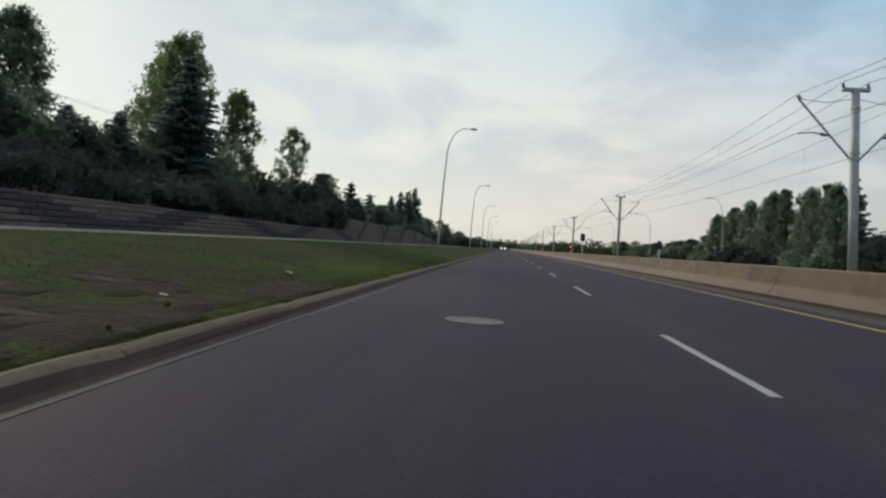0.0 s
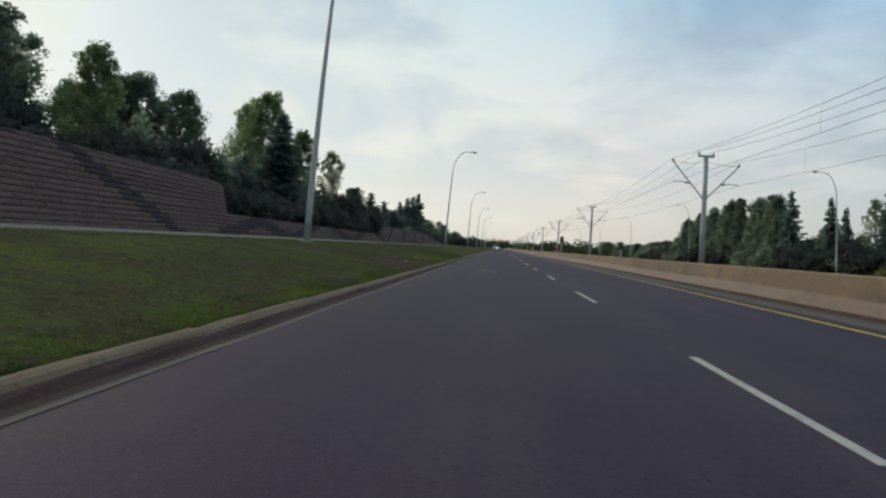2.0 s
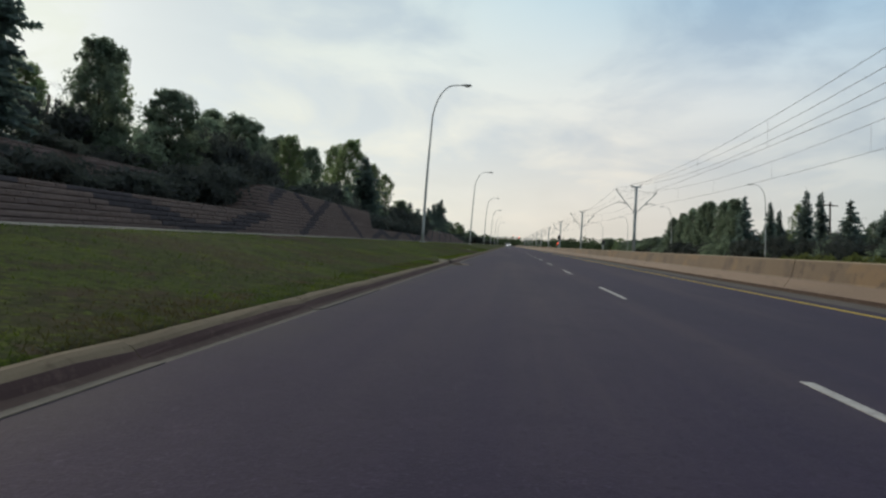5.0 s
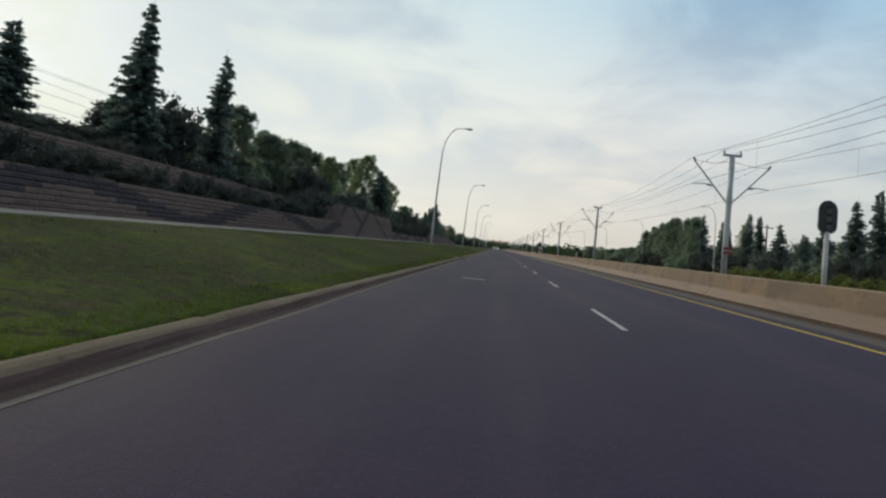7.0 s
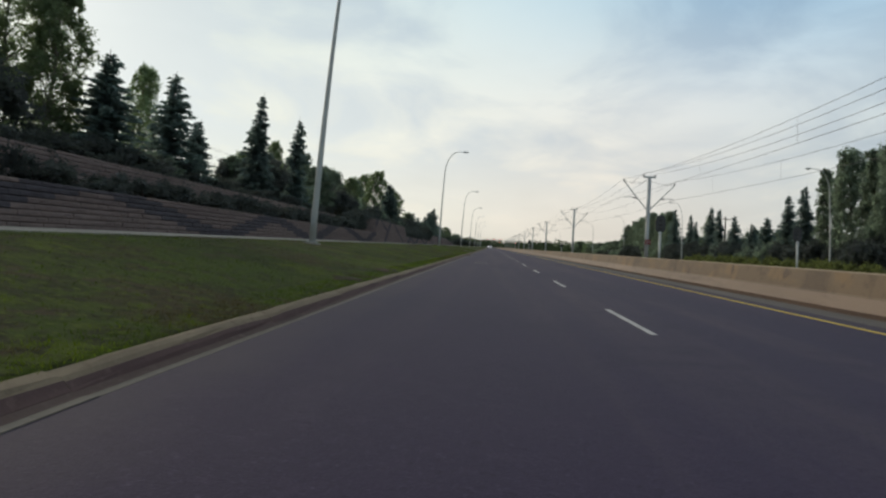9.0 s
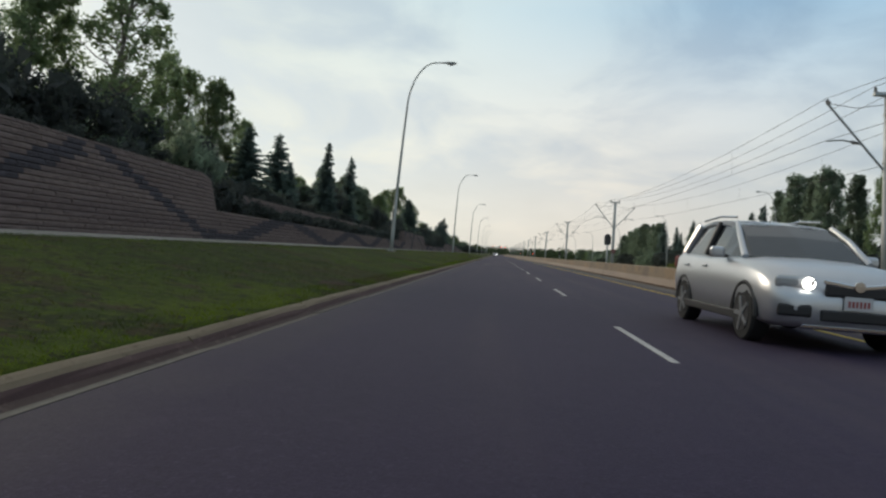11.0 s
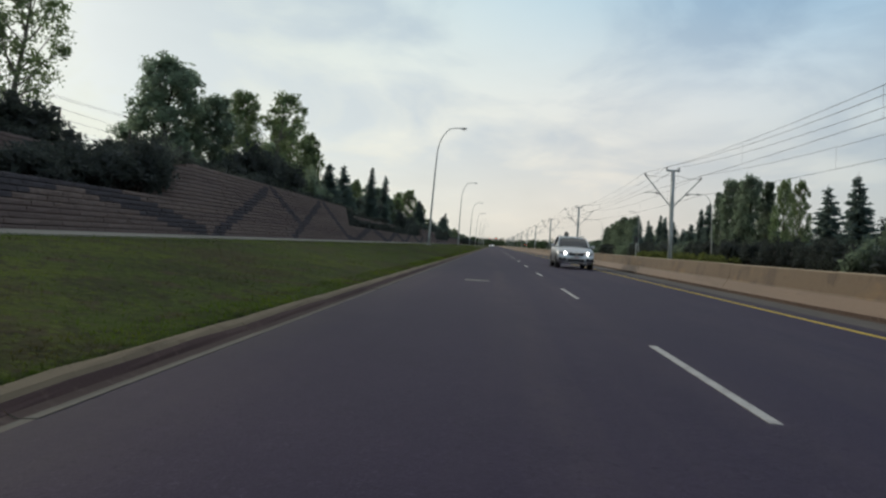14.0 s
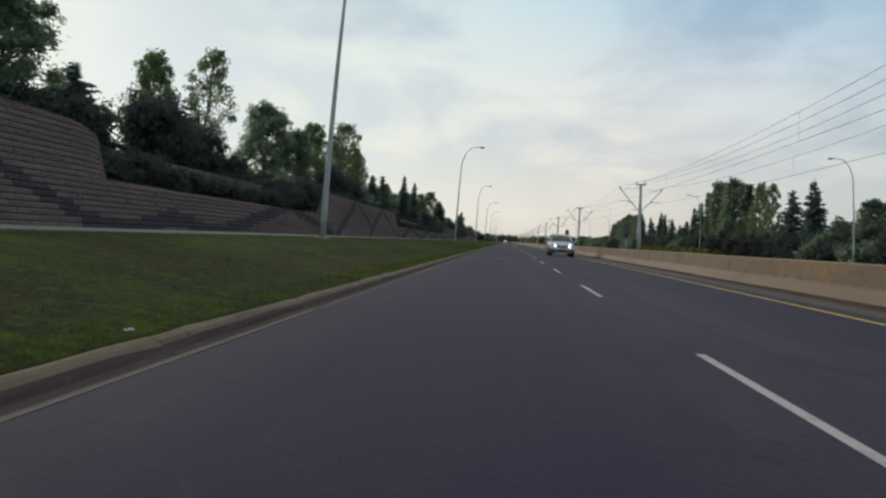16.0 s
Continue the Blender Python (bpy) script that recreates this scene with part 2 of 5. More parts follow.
M_BARRIER = material("barrier_concrete", (0.1467, 0.0983, 0.0554), 0.7, vary=[((0.5, (1, 0.25, 1)), (0.1238, 0.0822, 0.0468), 0.4, 0.65), ((0.9, (1, 0.5, 1)), (0.1815, 0.1115, 0.0505), 0.53, 0.60), ((0.55, (1, 1, 0.7)), (0.0889, 0.0585, 0.0357), 0.53, 0.62), ((1.7, (1, 0.8, 1)), (0.0830, 0.0530, 0.0320), 0.58, 0.66), ((2.2, (1, 1, 0.25)), (0.0882, 0.0578, 0.0357), 0.63, 0.74), (5, (0.1075, 0.0703, 0.0425), 0.58, 0.72), (30, (0.1763, 0.1226, 0.0702), 0.5, 0.8)], bump=[(25, 0.35, 0.006)], spread=0.04, spec=0.5)
# paler barrier top: the highlight from the sky is painted into this colour
M_COPE = material("sky_lit_barrier_top", (0.2690, 0.2150, 0.1503), 0.85, vary=[((1.2, (1, 0.4, 1)), (0.1899, 0.1471, 0.1014), 0.48, 0.68), (14, (0.3165, 0.2565, 0.1888), 0.52, 0.75)], bump=[(25, 0.35, 0.006)], spread=0.05, spec=0.3)
M_WALKWAY = material("path_concrete", (0.2646, 0.2457, 0.2142), 0.9, vary=[(1.2, (0.2079, 0.1890, 0.1638), 0.45, 0.7)], bump=[(40, 0.3, 0.005)], spread=0.06, spec=0.2)
# the stretched dark layer paints uneven shadow lines along the courses
M_BLOCK = material("tan_split_block", (0.1728, 0.1311, 0.1210), 0.95, vary=[((0.45, (1, 0.12, 2.6)), (0.1264, 0.0938, 0.0913), 0.46, 0.62), ((1.6, (1, 0.05, 3.4)), (0.2192, 0.1661, 0.1474), 0.54, 0.70), (7, (0.1392, 0.1051, 0.0979), 0.42, 0.68), (45, (0.2134, 0.1638, 0.1474), 0.52, 0.8)], bump=[(30, 0.8, 0.02)], spread=0.06, island=0.06, spec=0.15)
M_BLOCK_DARK = material("charcoal_split_block", (0.072, 0.064, 0.073), 0.95, vary=[((1.6, (1, 0.06, 3.4)), (0.090, 0.080, 0.088), 0.52, 0.70), (7, (0.057, 0.050, 0.058), 0.42, 0.68), (45, (0.10, 0.090, 0.098), 0.52, 0.8)], bump=[(30, 0.8, 0.02)], spread=0.08, island=0.08, spec=0.15)
M_JOINT = material("wall_core", (0.1232, 0.0943, 0.0798), 0.95, vary=[(3, (0.0870, 0.0725, 0.0653), 0.4, 0.7)], spec=0.1)
M_LAWN = material("lawn", (0.035, 0.055, 0.0065), 0.95, vary=[(0.16, (0.022, 0.032, 0.0065), 0.42, 0.58), (0.45, (0.054, 0.074, 0.006), 0.50, 0.63), (0.8, (0.019, 0.027, 0.0075), 0.51, 0.60), (0.33, (0.037, 0.030, 0.014), 0.53, 0.61), (1.6, (0.046, 0.035, 0.021), 0.55, 0.63), (2.6, (0.044, 0.060, 0.007), 0.54, 0.66), (5, (0.018, 0.021, 0.007), 0.51, 0.60), (11, (0.060, 0.080, 0.009), 0.53, 0.64), (45, (0.023, 0.030, 0.006), 0.54, 0.72)], bump=[(2.2, 0.25, 0.04), (7, 0.6, 0.05), (30, 0.6, 0.02)], spec=0.1)
M_BANK = material("bank_soil", (0.050, 0.044, 0.028), 0.95, vary=[(0.5, (0.034, 0.038, 0.018), 0.42, 0.65), (9, (0.070, 0.058, 0.040), 0.5, 0.75)], bump=[(12, 0.8, 0.05)], spec=0.1)
M_GRAVEL = material("track_gravel", (0.16, 0.145, 0.13), 0.95, vary=[(0.2, (0.10, 0.11, 0.06), 0.45, 0.65), (20, (0.24, 0.22, 0.20), 0.45, 0.75)], bump=[(30, 0.9, 0.03)], spec=0.1)
M_SOIL = material("bare_soil", (0.0608, 0.0414, 0.0327), 0.95, vary=[(2.2, (0.0390, 0.0266, 0.0213), 0.44, 0.60), (0.9, (0.0281, 0.0311, 0.0091), 0.47, 0.57), (2.9, (0.0998, 0.0740, 0.0593), 0.58, 0.69), (26, (0.0702, 0.0503, 0.0395), 0.52, 0.78)], bump=[(5, 0.8, 0.06), (20, 0.8, 0.03)], spec=0.1)
M_GRASS = material("grass_blades", (0.055, 0.083, 0.0105), 0.9, vary=[(0.16, (0.036, 0.050, 0.0100), 0.42, 0.58), (0.45, (0.090, 0.116, 0.011), 0.50, 0.63), (0.8, (0.030, 0.043, 0.012), 0.51, 0.60), (0.33, (0.056, 0.046, 0.021), 0.53, 0.61), (1.6, (0.070, 0.054, 0.032), 0.55, 0.63), (2.6, (0.082, 0.104, 0.012), 0.54, 0.64)], island=0.25, spec=0.1, through_light=0.5)
M_WHITE = material("white_road_paint", (0.44, 0.42, 0.40), 0.8, vary=[(5, (0.30, 0.28, 0.27), 0.5, 0.72), (40, (0.14, 0.13, 0.13), 0.58, 0.76)], bump=[(60, 0.4, 0.004)], spec=0.3)
M_YELLOW = material("yellow_road_paint", (0.58, 0.41, 0.055), 0.8, vary=[(3, (0.44, 0.31, 0.06), 0.45, 0.7), (40, (0.18, 0.14, 0.07), 0.62, 0.82)], bump=[(60, 0.4, 0.004)], spec=0.3)
M_GALV = material("galvanised_steel", (0.40, 0.42, 0.42), 0.55, 0.6, vary=[(1.2, (0.31, 0.33, 0.335), 0.45, 0.7), (14, (0.46, 0.47, 0.46), 0.5, 0.8)], spec=0.4)
M_POLE = material("painted_lamp_pole", (0.43, 0.44, 0.42), 0.6, 0.25, vary=[(0.8, (0.34, 0.35, 0.33), 0.45, 0.7), (20, (0.48, 0.48, 0.45), 0.5, 0.8)], spec=0.4)
M_CASTIRON = material("worn_cast_iron", (0.2160, 0.2000, 0.1880), 0.75, 0.25, vary=[(4, (0.1600, 0.1480, 0.1400), 0.45, 0.7), (35, (0.2640, 0.2480, 0.2320), 0.5, 0.78)], bump=[(30, 0.4, 0.004)], spec=0.4)
M_RUST = material("rusty_grate_iron", (0.0864, 0.0495, 0.0350), 0.85, 0.3, vary=[(6, (0.0504, 0.0330, 0.0294), 0.45, 0.7)], bump=[(40, 0.5, 0.004)])
M_WIRE = material("dark_wire", (0.09, 0.085, 0.085), 0.6, 0.5)
M_CERAMIC = material("grey_insulator", (0.22, 0.21, 0.20), 0.35)
M_BLACK = material("black_signal_housing", (0.020, 0.021, 0.023), 0.6, vary=[(5, (0.035, 0.035, 0.036), 0.45, 0.7)])
M_RED_LIGHT = material("red_signal_lens", (0.5, 0.02, 0.01), 0.3, emit=((1.0, 0.10, 0.03), 6.0))
M_LENS_OFF = material("unlit_lens", (0.03, 0.03, 0.03), 0.2)
M_RED_SIGN = material("faded_red_sign", (0.22, 0.035, 0.03), 0.6, vary=[(4, (0.14, 0.03, 0.028), 0.4, 0.7)])
M_PAPER = material("weathered_paper", (0.52, 0.51, 0.48), 0.9, vary=[(30, (0.38, 0.36, 0.33), 0.45, 0.7)])
M_WOOD = material("weathered_timber", (0.12, 0.095, 0.075), 0.9, vary=[((6, (4, 4, 0.3)), (0.07, 0.056, 0.045), 0.4, 0.7)], bump=[(20, 0.4, 0.01)])
M_BARK = material("bark", (0.070, 0.056, 0.045), 0.95, vary=[((5, (1, 1, 0.2)), (0.035, 0.028, 0.024), 0.4, 0.65)], bump=[(14, 0.7, 0.02)], spec=0.1)
M_PALEBARK = material("pale_bark", (0.20, 0.185, 0.16), 0.9, vary=[(4, (0.07, 0.06, 0.05), 0.52, 0.7)], bump=[(14, 0.4, 0.01)], spec=0.1)
M_LEAF = material("broad_leaves", (0.1251, 0.1484, 0.1232), 0.75, vary=[(0.45, (0.1039, 0.1261, 0.1122), 0.4, 0.65)], spread=0.18, island=0.18, spec=0.2, through_light=0.68)
M_LEAF_LIGHT = material("pale_leaves", (0.132, 0.160, 0.098), 0.75, vary=[(0.45, (0.111, 0.137, 0.086), 0.4, 0.65)], spread=0.18, island=0.18, spec=0.2, through_light=0.68)
M_NEEDLE = material("spruce_needles", (0.1137, 0.1428, 0.1466), 0.85, vary=[(0.7, (0.0895, 0.1137, 0.1217), 0.4, 0.65)], spread=0.16, island=0.18, spec=0.15, through_light=0.55)
M_SHRUB = material("shrub_leaves", (0.0606, 0.0668, 0.0669), 0.8, vary=[(0.6, (0.0459, 0.0509, 0.0531), 0.4, 0.65)], spread=0.2, island=0.18, spec=0.15, through_light=0.35)
M_HEDGE = material("hedge_leaves", (0.120, 0.128, 0.046), 0.8, vary=[(0.6, (0.088, 0.098, 0.038), 0.4, 0.65)], spread=0.15, island=0.3, spec=0.15, through_light=0.4)
M_FARWOOD = material("distant_foliage", (0.060, 0.080, 0.042), 0.9, vary=[(0.05, (0.045, 0.062, 0.036), 0.4, 0.65)], island=0.3, spec=0.1, through_light=0.2)
M_PAINT = material("silver_car_paint", (0.52, 0.53, 0.55), 0.32, 0.55, vary=[(160, (0.60, 0.61, 0.63), 0.5, 0.8)], spec=0.6)
M_WHITEPAINT = material("white_car_paint", (0.60, 0.60, 0.59), 0.35, spec=0.6)
M_GLASS = material("tinted_car_glass", (0.020, 0.024, 0.028), 0.06, spec=0.8)
M_TRIM = material("black_plastic_trim", (0.022, 0.022, 0.024), 0.55)
M_TYRE = material("tyre_rubber", (0.018, 0.018, 0.018), 0.85)
M_RIM = material("alloy_rim", (0.45, 0.46, 0.47), 0.35, 0.8)
M_CHROME = material("chrome_bar", (0.62, 0.62, 0.63), 0.15, 1.0)
M_HEADLAMP = material("lit_headlamp", (0.8, 0.8, 0.78), 0.2, emit=((1.0, 0.97, 0.88), 9.0))
M_LAMPGLASS = material("clear_lamp_cover", (0.45, 0.46, 0.47), 0.15, 0.2)
M_PLATE = material("number_plate", (0.55, 0.55, 0.56), 0.5)
M_PLATEBAR = material("plate_bars", (0.30, 0.06, 0.06), 0.5)


# ---- building helpers ----
UPRIGHT = set()


def up(x, y, z, turn=0.0):
    """The pose of a thing that stands plumb at a place of the plan."""
    return Matrix.Translation(GRADE @ Vector((x, y, z))) @ pose(0, 0, 0, 0, 0, turn)


def stand(ob):
    """Mark a thing as plumb, so that it is not laid along the grade."""
    UPRIGHT.add(ob.name)
    return ob


def thing(name, m=None, label="", category="", group="", kind=""):
    ob = new(name)
    ob.empty_display_size = 0.2
    if m is not None:
        ob.matrix_basis = m
    return tagged(ob, label, category, group, kind)


def mesh_of(name, verts, faces, *mats, index=None, smooth=False):
    me = bpy.data.meshes.new(name)
    me.from_pydata([tuple(v) for v in verts], [], [tuple(f) for f in faces])
    for m in mats:
        me.materials.append(m)
    if index is not None:
        me.polygons.foreach_set("material_index", index)
    if smooth:
        me.polygons.foreach_set("use_smooth", [True] * len(me.polygons))
    me.update()
    return me


def part(name, bm, mat, parent=None, label="", smooth=False):
    """Link a bmesh, or a mesh, as ONE object under a thing or a part."""
    if isinstance(bm, bpy.types.Mesh):
        me = bm
    else:
        me = bpy.data.meshes.new(name)
        bmesh.ops.recalc_face_normals(bm, faces=bm.faces)
        bm.to_mesh(me)
        bm.free()
        if smooth:
            me.polygons.foreach_set("use_smooth", [True] * len(me.polygons))
    if mat is not None and not me.materials:
        me.materials.append(mat)
    ob = new(name, me)
    if parent is not None:
        ob.parent = parent
    if label:
        ob["label"] = label
    return ob


def add_box(bm, centre, size, bevel=0.0, turn=None):
    m = Matrix.Translation(centre) @ (turn or Matrix.Identity(4)) @ Matrix.Diagonal((*size, 1))
    made = bmesh.ops.create_cube(bm, size=1.0, matrix=m)["verts"]
    if bevel:
        edges = list({e for v in made for e in v.link_edges})
        bmesh.ops.bevel(bm, geom=edges, offset=bevel, segments=2, affect="EDGES", profile=0.5)


def box(centre, size, bevel=0.0, turn=None):
    bm = bmesh.new()
    add_box(bm, centre, size, bevel, turn)
    return bm


def add_tube(bm, points, radii, sides=10, cap=True):
    """A round bar along points; radii: one or one for each point."""
    points = [Vector(p) for p in points]
    if not hasattr(radii, "__len__"):
        radii = [radii] * len(points)
    rings, side = [], None
    for i, p in enumerate(points):
        d = (points[min(i + 1, len(points) - 1)] - points[max(i - 1, 0)]).normalized()
        if side is None:
            side = d.orthogonal().normalized()
        side = (side - d * side.dot(d)).normalized()
        up = d.cross(side)
        rings.append([bm.verts.new(p + (side * math.cos(a) + up * math.sin(a)) * radii[i]) for a in (2 * math.pi * k / sides for k in range(sides))])
    for a, b in zip(rings, rings[1:]):
        for k in range(sides):
            bm.faces.new((a[k], a[(k + 1) % sides], b[(k + 1) % sides], b[k]))
    if cap:
        bm.faces.new(rings[0][::-1])
        bm.faces.new(rings[-1])


def tube(points, radii, sides=10):
    bm = bmesh.new()
    add_tube(bm, points, radii, sides)
    return bm


def extrude_profile(bm, profile, y0, y1, close=True):
    """A profile of (x, z) drawn along y."""
    a = [bm.verts.new((x, y0, z)) for x, z in profile]
    b = [bm.verts.new((x, y1, z)) for x, z in profile]
    n = len(profile)
    for i in range(n if close else n - 1):
        bm.faces.new((a[i], a[(i + 1) % n], b[(i + 1) % n], b[i]))
    if close:
        bm.faces.new(a[::-1])
        bm.faces.new(b)


RNG = np.random.default_rng(7)


# ---- ground, road, kerb, barrier ----
ROAD_L, ROAD_R = -1.972, 6.10
Y_NEAR, Y_FAR = -190.0, 900.0
WALL_X, WALL_Z, UPPER_X = -10.8, 0.56, -14.0
BAYS = [(-150.0, -111.6), (-95.0, -62.1), (-16.0, 13.5), (43.2, 113.0)]
BEND, FAR_BEND = 3.0, 5.0         # a tall bay turns back into the bank on these radii at its near and far end


def low_top(y):
    return 1.47 - 0.0042 * y


def bay_top(y):
    if y > 44:
        return 2.2 if y < 82 else max(0.85, 2.2 - (y - 82) * 0.044)
    return 2.74 - 0.006 * y


def upper_top(y):
    return min(bay_top(y), 2.95 - 0.006 * y)


def in_bay(y):
    return any(a <= y <= b for a, b in BAYS)


def on_bay(x, y):
    """Whether a place of the bank lies on the plateau behind a tall bay, within its bent ends."""
    for a, b in BAYS:
        if a <= y <= b:
            for over, radius in ((a + BEND - y, BEND), (y - (b - FAR_BEND), FAR_BEND)):
                if over > 0.0:
                    return math.hypot(max(x - WALL_X + radius, 0.0), over) < radius - 0.8
            return True
    return False


def verge(x):
    """Height of the grass between the kerb and the path."""
    u = min(max((-2.27 - x) / 4.3, 0), 1)
    return 0.10 + 0.50 * (u * u * (3 - 2 * u) * 0.45 + u * 0.55)


def ground_height(x, y):
    if x >= -2.255:
        return -0.15 if x < 7.2 else 0.10 + 0.012 * max(0.0, min(x - 7, 20))
    if x > -11.55:
        return verge(x) + (0.02 * noise.noise((x * 0.9, y * 0.35, 3)) if x > -8.2 else -0.03)
    fade = min(max((y - 95) / 60, 0), 1)
    if x > -14.85:
        z = (bay_top(y) if on_bay(x, y) else low_top(y)) - 0.07
    else:
        z = upper_top(y) - 0.07 + min(max((-14.9 - x) / 8, 0), 1) * 0.7
    z = z * (1 - fade) + 0.6 * fade
    if x < -45:
        z *= max(0.0, 1 - (-45 - x) / 60)
    return z


def build_ground():
    xs = [-2500, -900, -300, -105, -70, -45, -32, -24, -19, -16.5, -14.92, -14.76, -14.3, -13.8, -13.4, -13, -12.6, -12.2, -11.9, -11.66, -11.50, -10.6, -10.0, -9, -8.3, -7.6, -6.9, -6.2, -5.4, -4.6, -3.8, -3.2, -2.7, -2.4, -2.26, -2.25, -2.0, 6.5, 7.25, 8, 12, 20, 30, 45, 80, 200, 600, 2500]
    ys = [-900, -400, -230] + list(np.arange(-190, 140, 2.0)) + list(np.arange(140, 320, 12.0)) + [340, 420, 550, 750, 1100, 1700, 2800]
    for a, b in BAYS:
        ys += [e + f for e, w in ((a, 1), (b, -1)) for f in [-0.06, 0.06] + [w * 0.4 * k for k in range(1, 13)]]
    ys = sorted(ys)
    verts = [(x, y, ground_height(x, y)) for y in ys for x in xs]
    n = len(xs)
    faces, index = [], []
    for j in range(len(ys) - 1):
        for i in range(n - 1):
            faces.append((j * n + i, j * n + i + 1, (j + 1) * n + i + 1, (j + 1) * n + i))
            x = xs[i]
            index.append(0 if -11.55 < x < -2.255 or x >= 20 else (1 if x < -11 else 2))
    me = mesh_of("ground", verts, faces, M_LAWN, M_BANK, M_GRAVEL, index=index, smooth=True)
    tagged(new("ground", me), "grass verge, planted bank, gravel track bed and rough grass", "ground", kind="structure")


build_ground()

bm = bmesh.new()
extrude_profile(bm, [(ROAD_L, 0.0), (2.0, 0.02), (ROAD_R, 0.0), (ROAD_R, -0.12), (ROAD_L, -0.12)], Y_NEAR, Y_FAR)
tagged(part("road", bm, M_ASPHALT), "worn dark grey asphalt road with two lanes", "road", kind="structure")


def road_z(x):
    return 0.02 * (1 - abs(x - 2.0) / 3.98) if x < 2.0 else 0.02 * (1 - (x - 2.0) / 4.1)


# markings
lane_line = thing("lane_line", label="broken white lane line on asphalt", category="road marking", kind="structure")
dash_mesh = mesh_of("dash", [(-0.041, 0, 0), (0.041, 0, 0), (0.041, 2.92, 0), (-0.041, 2.92, 0), (-0.041, 0, 0.004), (0.039, 0.01, 0.004), (0.041, 2.91, 0.004), (-0.039, 2.92, 0.004)],
                    [(4, 5, 6, 7), (0, 1, 5, 4), (1, 2, 6, 5), (2, 3, 7, 6), (3, 0, 4, 7)], M_WHITE)
# hand-laid spacing: uneven by a few tenths of a metre
DASH_Y = [4.25, -4.2, -12.95, -21.95, -31.1, -40.4, -49.8, -58.5, -67.1, -75.65, -85.1, -94.4, -103.55, -112.35, -120.97, -129.7]
DASH_Y += [-138.6, -147.5, -156.4, -165.3] + [4.25 + 8.94 * k for k in range(1, 45)]
for y in DASH_Y:
    d = new("dash", dash_mesh)
    d.parent = lane_line
    d.location = (1.738, y, road_z(1.75) + 0.001)
bm = bmesh.new()
extrude_profile(bm, [(5.43, road_z(5.43) + 0.005), (5.54, road_z(5.54) + 0.005), (5.54, -0.02), (5.43, -0.02)], Y_NEAR, Y_FAR)
tagged(part("edge_line", bm, M_YELLOW), "solid yellow edge line on asphalt", "road marking", kind="structure")

# kerb with gutter, poured in bays of 3 m
kerb = thing("kerb", label="worn pale concrete kerb with gutter pan", category="kerb", kind="structure")
KERB_PROFILE = [(-2.098, -0.004), (-2.108, 0.014), (-2.121, 0.042), (-2.142, 0.072), (-2.168, 0.095), (-2.205, 0.110), (-2.245, 0.113), (-2.27, 0.10), (-2.27, -0.10), (-2.095, -0.10)]
GUTTER_PROFILE = [(-1.968, 0.004), (-2.038, -0.002), (-2.060, -0.004), (-2.104, 0.012), (-2.104, -0.10), (-1.968, -0.10)]


def kerb_bay(length, seed=0):
    r = np.random.default_rng(900 + seed)
    n, cuts = len(KERB_PROFILE), max(2, round(length / 0.5) + 1) if length < 10 else 2
    v = []
    for i, yy in enumerate(np.linspace(0.004, length - 0.004, cuts)):
        chip = 0.012 if i in (0, cuts - 1) and length < 10 else 0.0        # corners at the joints are knocked off
        for k, (x, z) in enumerate(KERB_PROFILE):
            top = 2 <= k <= 6
            v.append((x + (float(r.normal(0, 0.004)) - chip * (0.6 if top else 0)) * (k < 8), yy, z + (float(r.normal(0, 0.0035)) - chip if top else 0.0)))
    f, index = [], []
    for i in range(cuts - 1):
        for k in range(n):
            f.append((i * n + k, i * n + (k + 1) % n, (i + 1) * n + (k + 1) % n, (i + 1) * n + k))
            # the lower face takes the colour that holds its shade and grime
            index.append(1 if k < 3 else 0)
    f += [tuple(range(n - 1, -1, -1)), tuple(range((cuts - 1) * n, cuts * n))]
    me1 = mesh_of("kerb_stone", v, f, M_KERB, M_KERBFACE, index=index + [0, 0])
    bm = bmesh.new()
    extrude_profile(bm, GUTTER_PROFILE, 0.003, length - 0.003)
    me2 = bpy.data.meshes.new("gutter_pan")
    bmesh.ops.recalc_face_normals(bm, faces=bm.faces)
    bm.to_mesh(me2)
    bm.free()
    me2.materials.append(M_GUTTER)
    me2.materials.append(M_GRIME)
    for p in me2.polygons:
        p.material_index = int(p.center.x < -2.038 and p.normal.z > 0.5)
    return me1, me2


def lay_kerb(y, length, meshes):
    for nm, me in zip(("kerb_stone", "gutter_pan"), meshes):
        o = new(nm, me)
        o.parent = kerb
        o.location = (RNG.normal(0, 0.004), y, RNG.normal(0, 0.003))


INLET_Y = -19.65
threes, long_bay = [kerb_bay(3.0, k) for k in range(7)], kerb_bay(24.0)
y = -20.35 - 3.0 * 50
while y < 130:
    lay_kerb(y, 3.0, threes[int(RNG.integers(7))])
    y += 3.0
while y < 880:
    lay_kerb(y, 24.0, long_bay)
    y += 24.0

# right gutter strip
bm = bmesh.new()
extrude_profile(bm, [(6.802, 0.012), (6.938, 0.020), (6.938, -0.10), (6.802, -0.10)], Y_NEAR, Y_FAR)
tagged(part("gutter_strip", bm, M_DIRT), "dirty brown gutter strip beside the barrier", "gutter", kind="structure")

bm = bmesh.new()
extrude_profile(bm, [(6.102, 0.003), (6.80, 0.010), (6.80, -0.10), (6.102, -0.10)], Y_NEAR, Y_FAR)
tagged(part("gutter_strip", bm, M_STRIP), "grey concrete gutter strip along the road edge", "gutter", kind="structure")

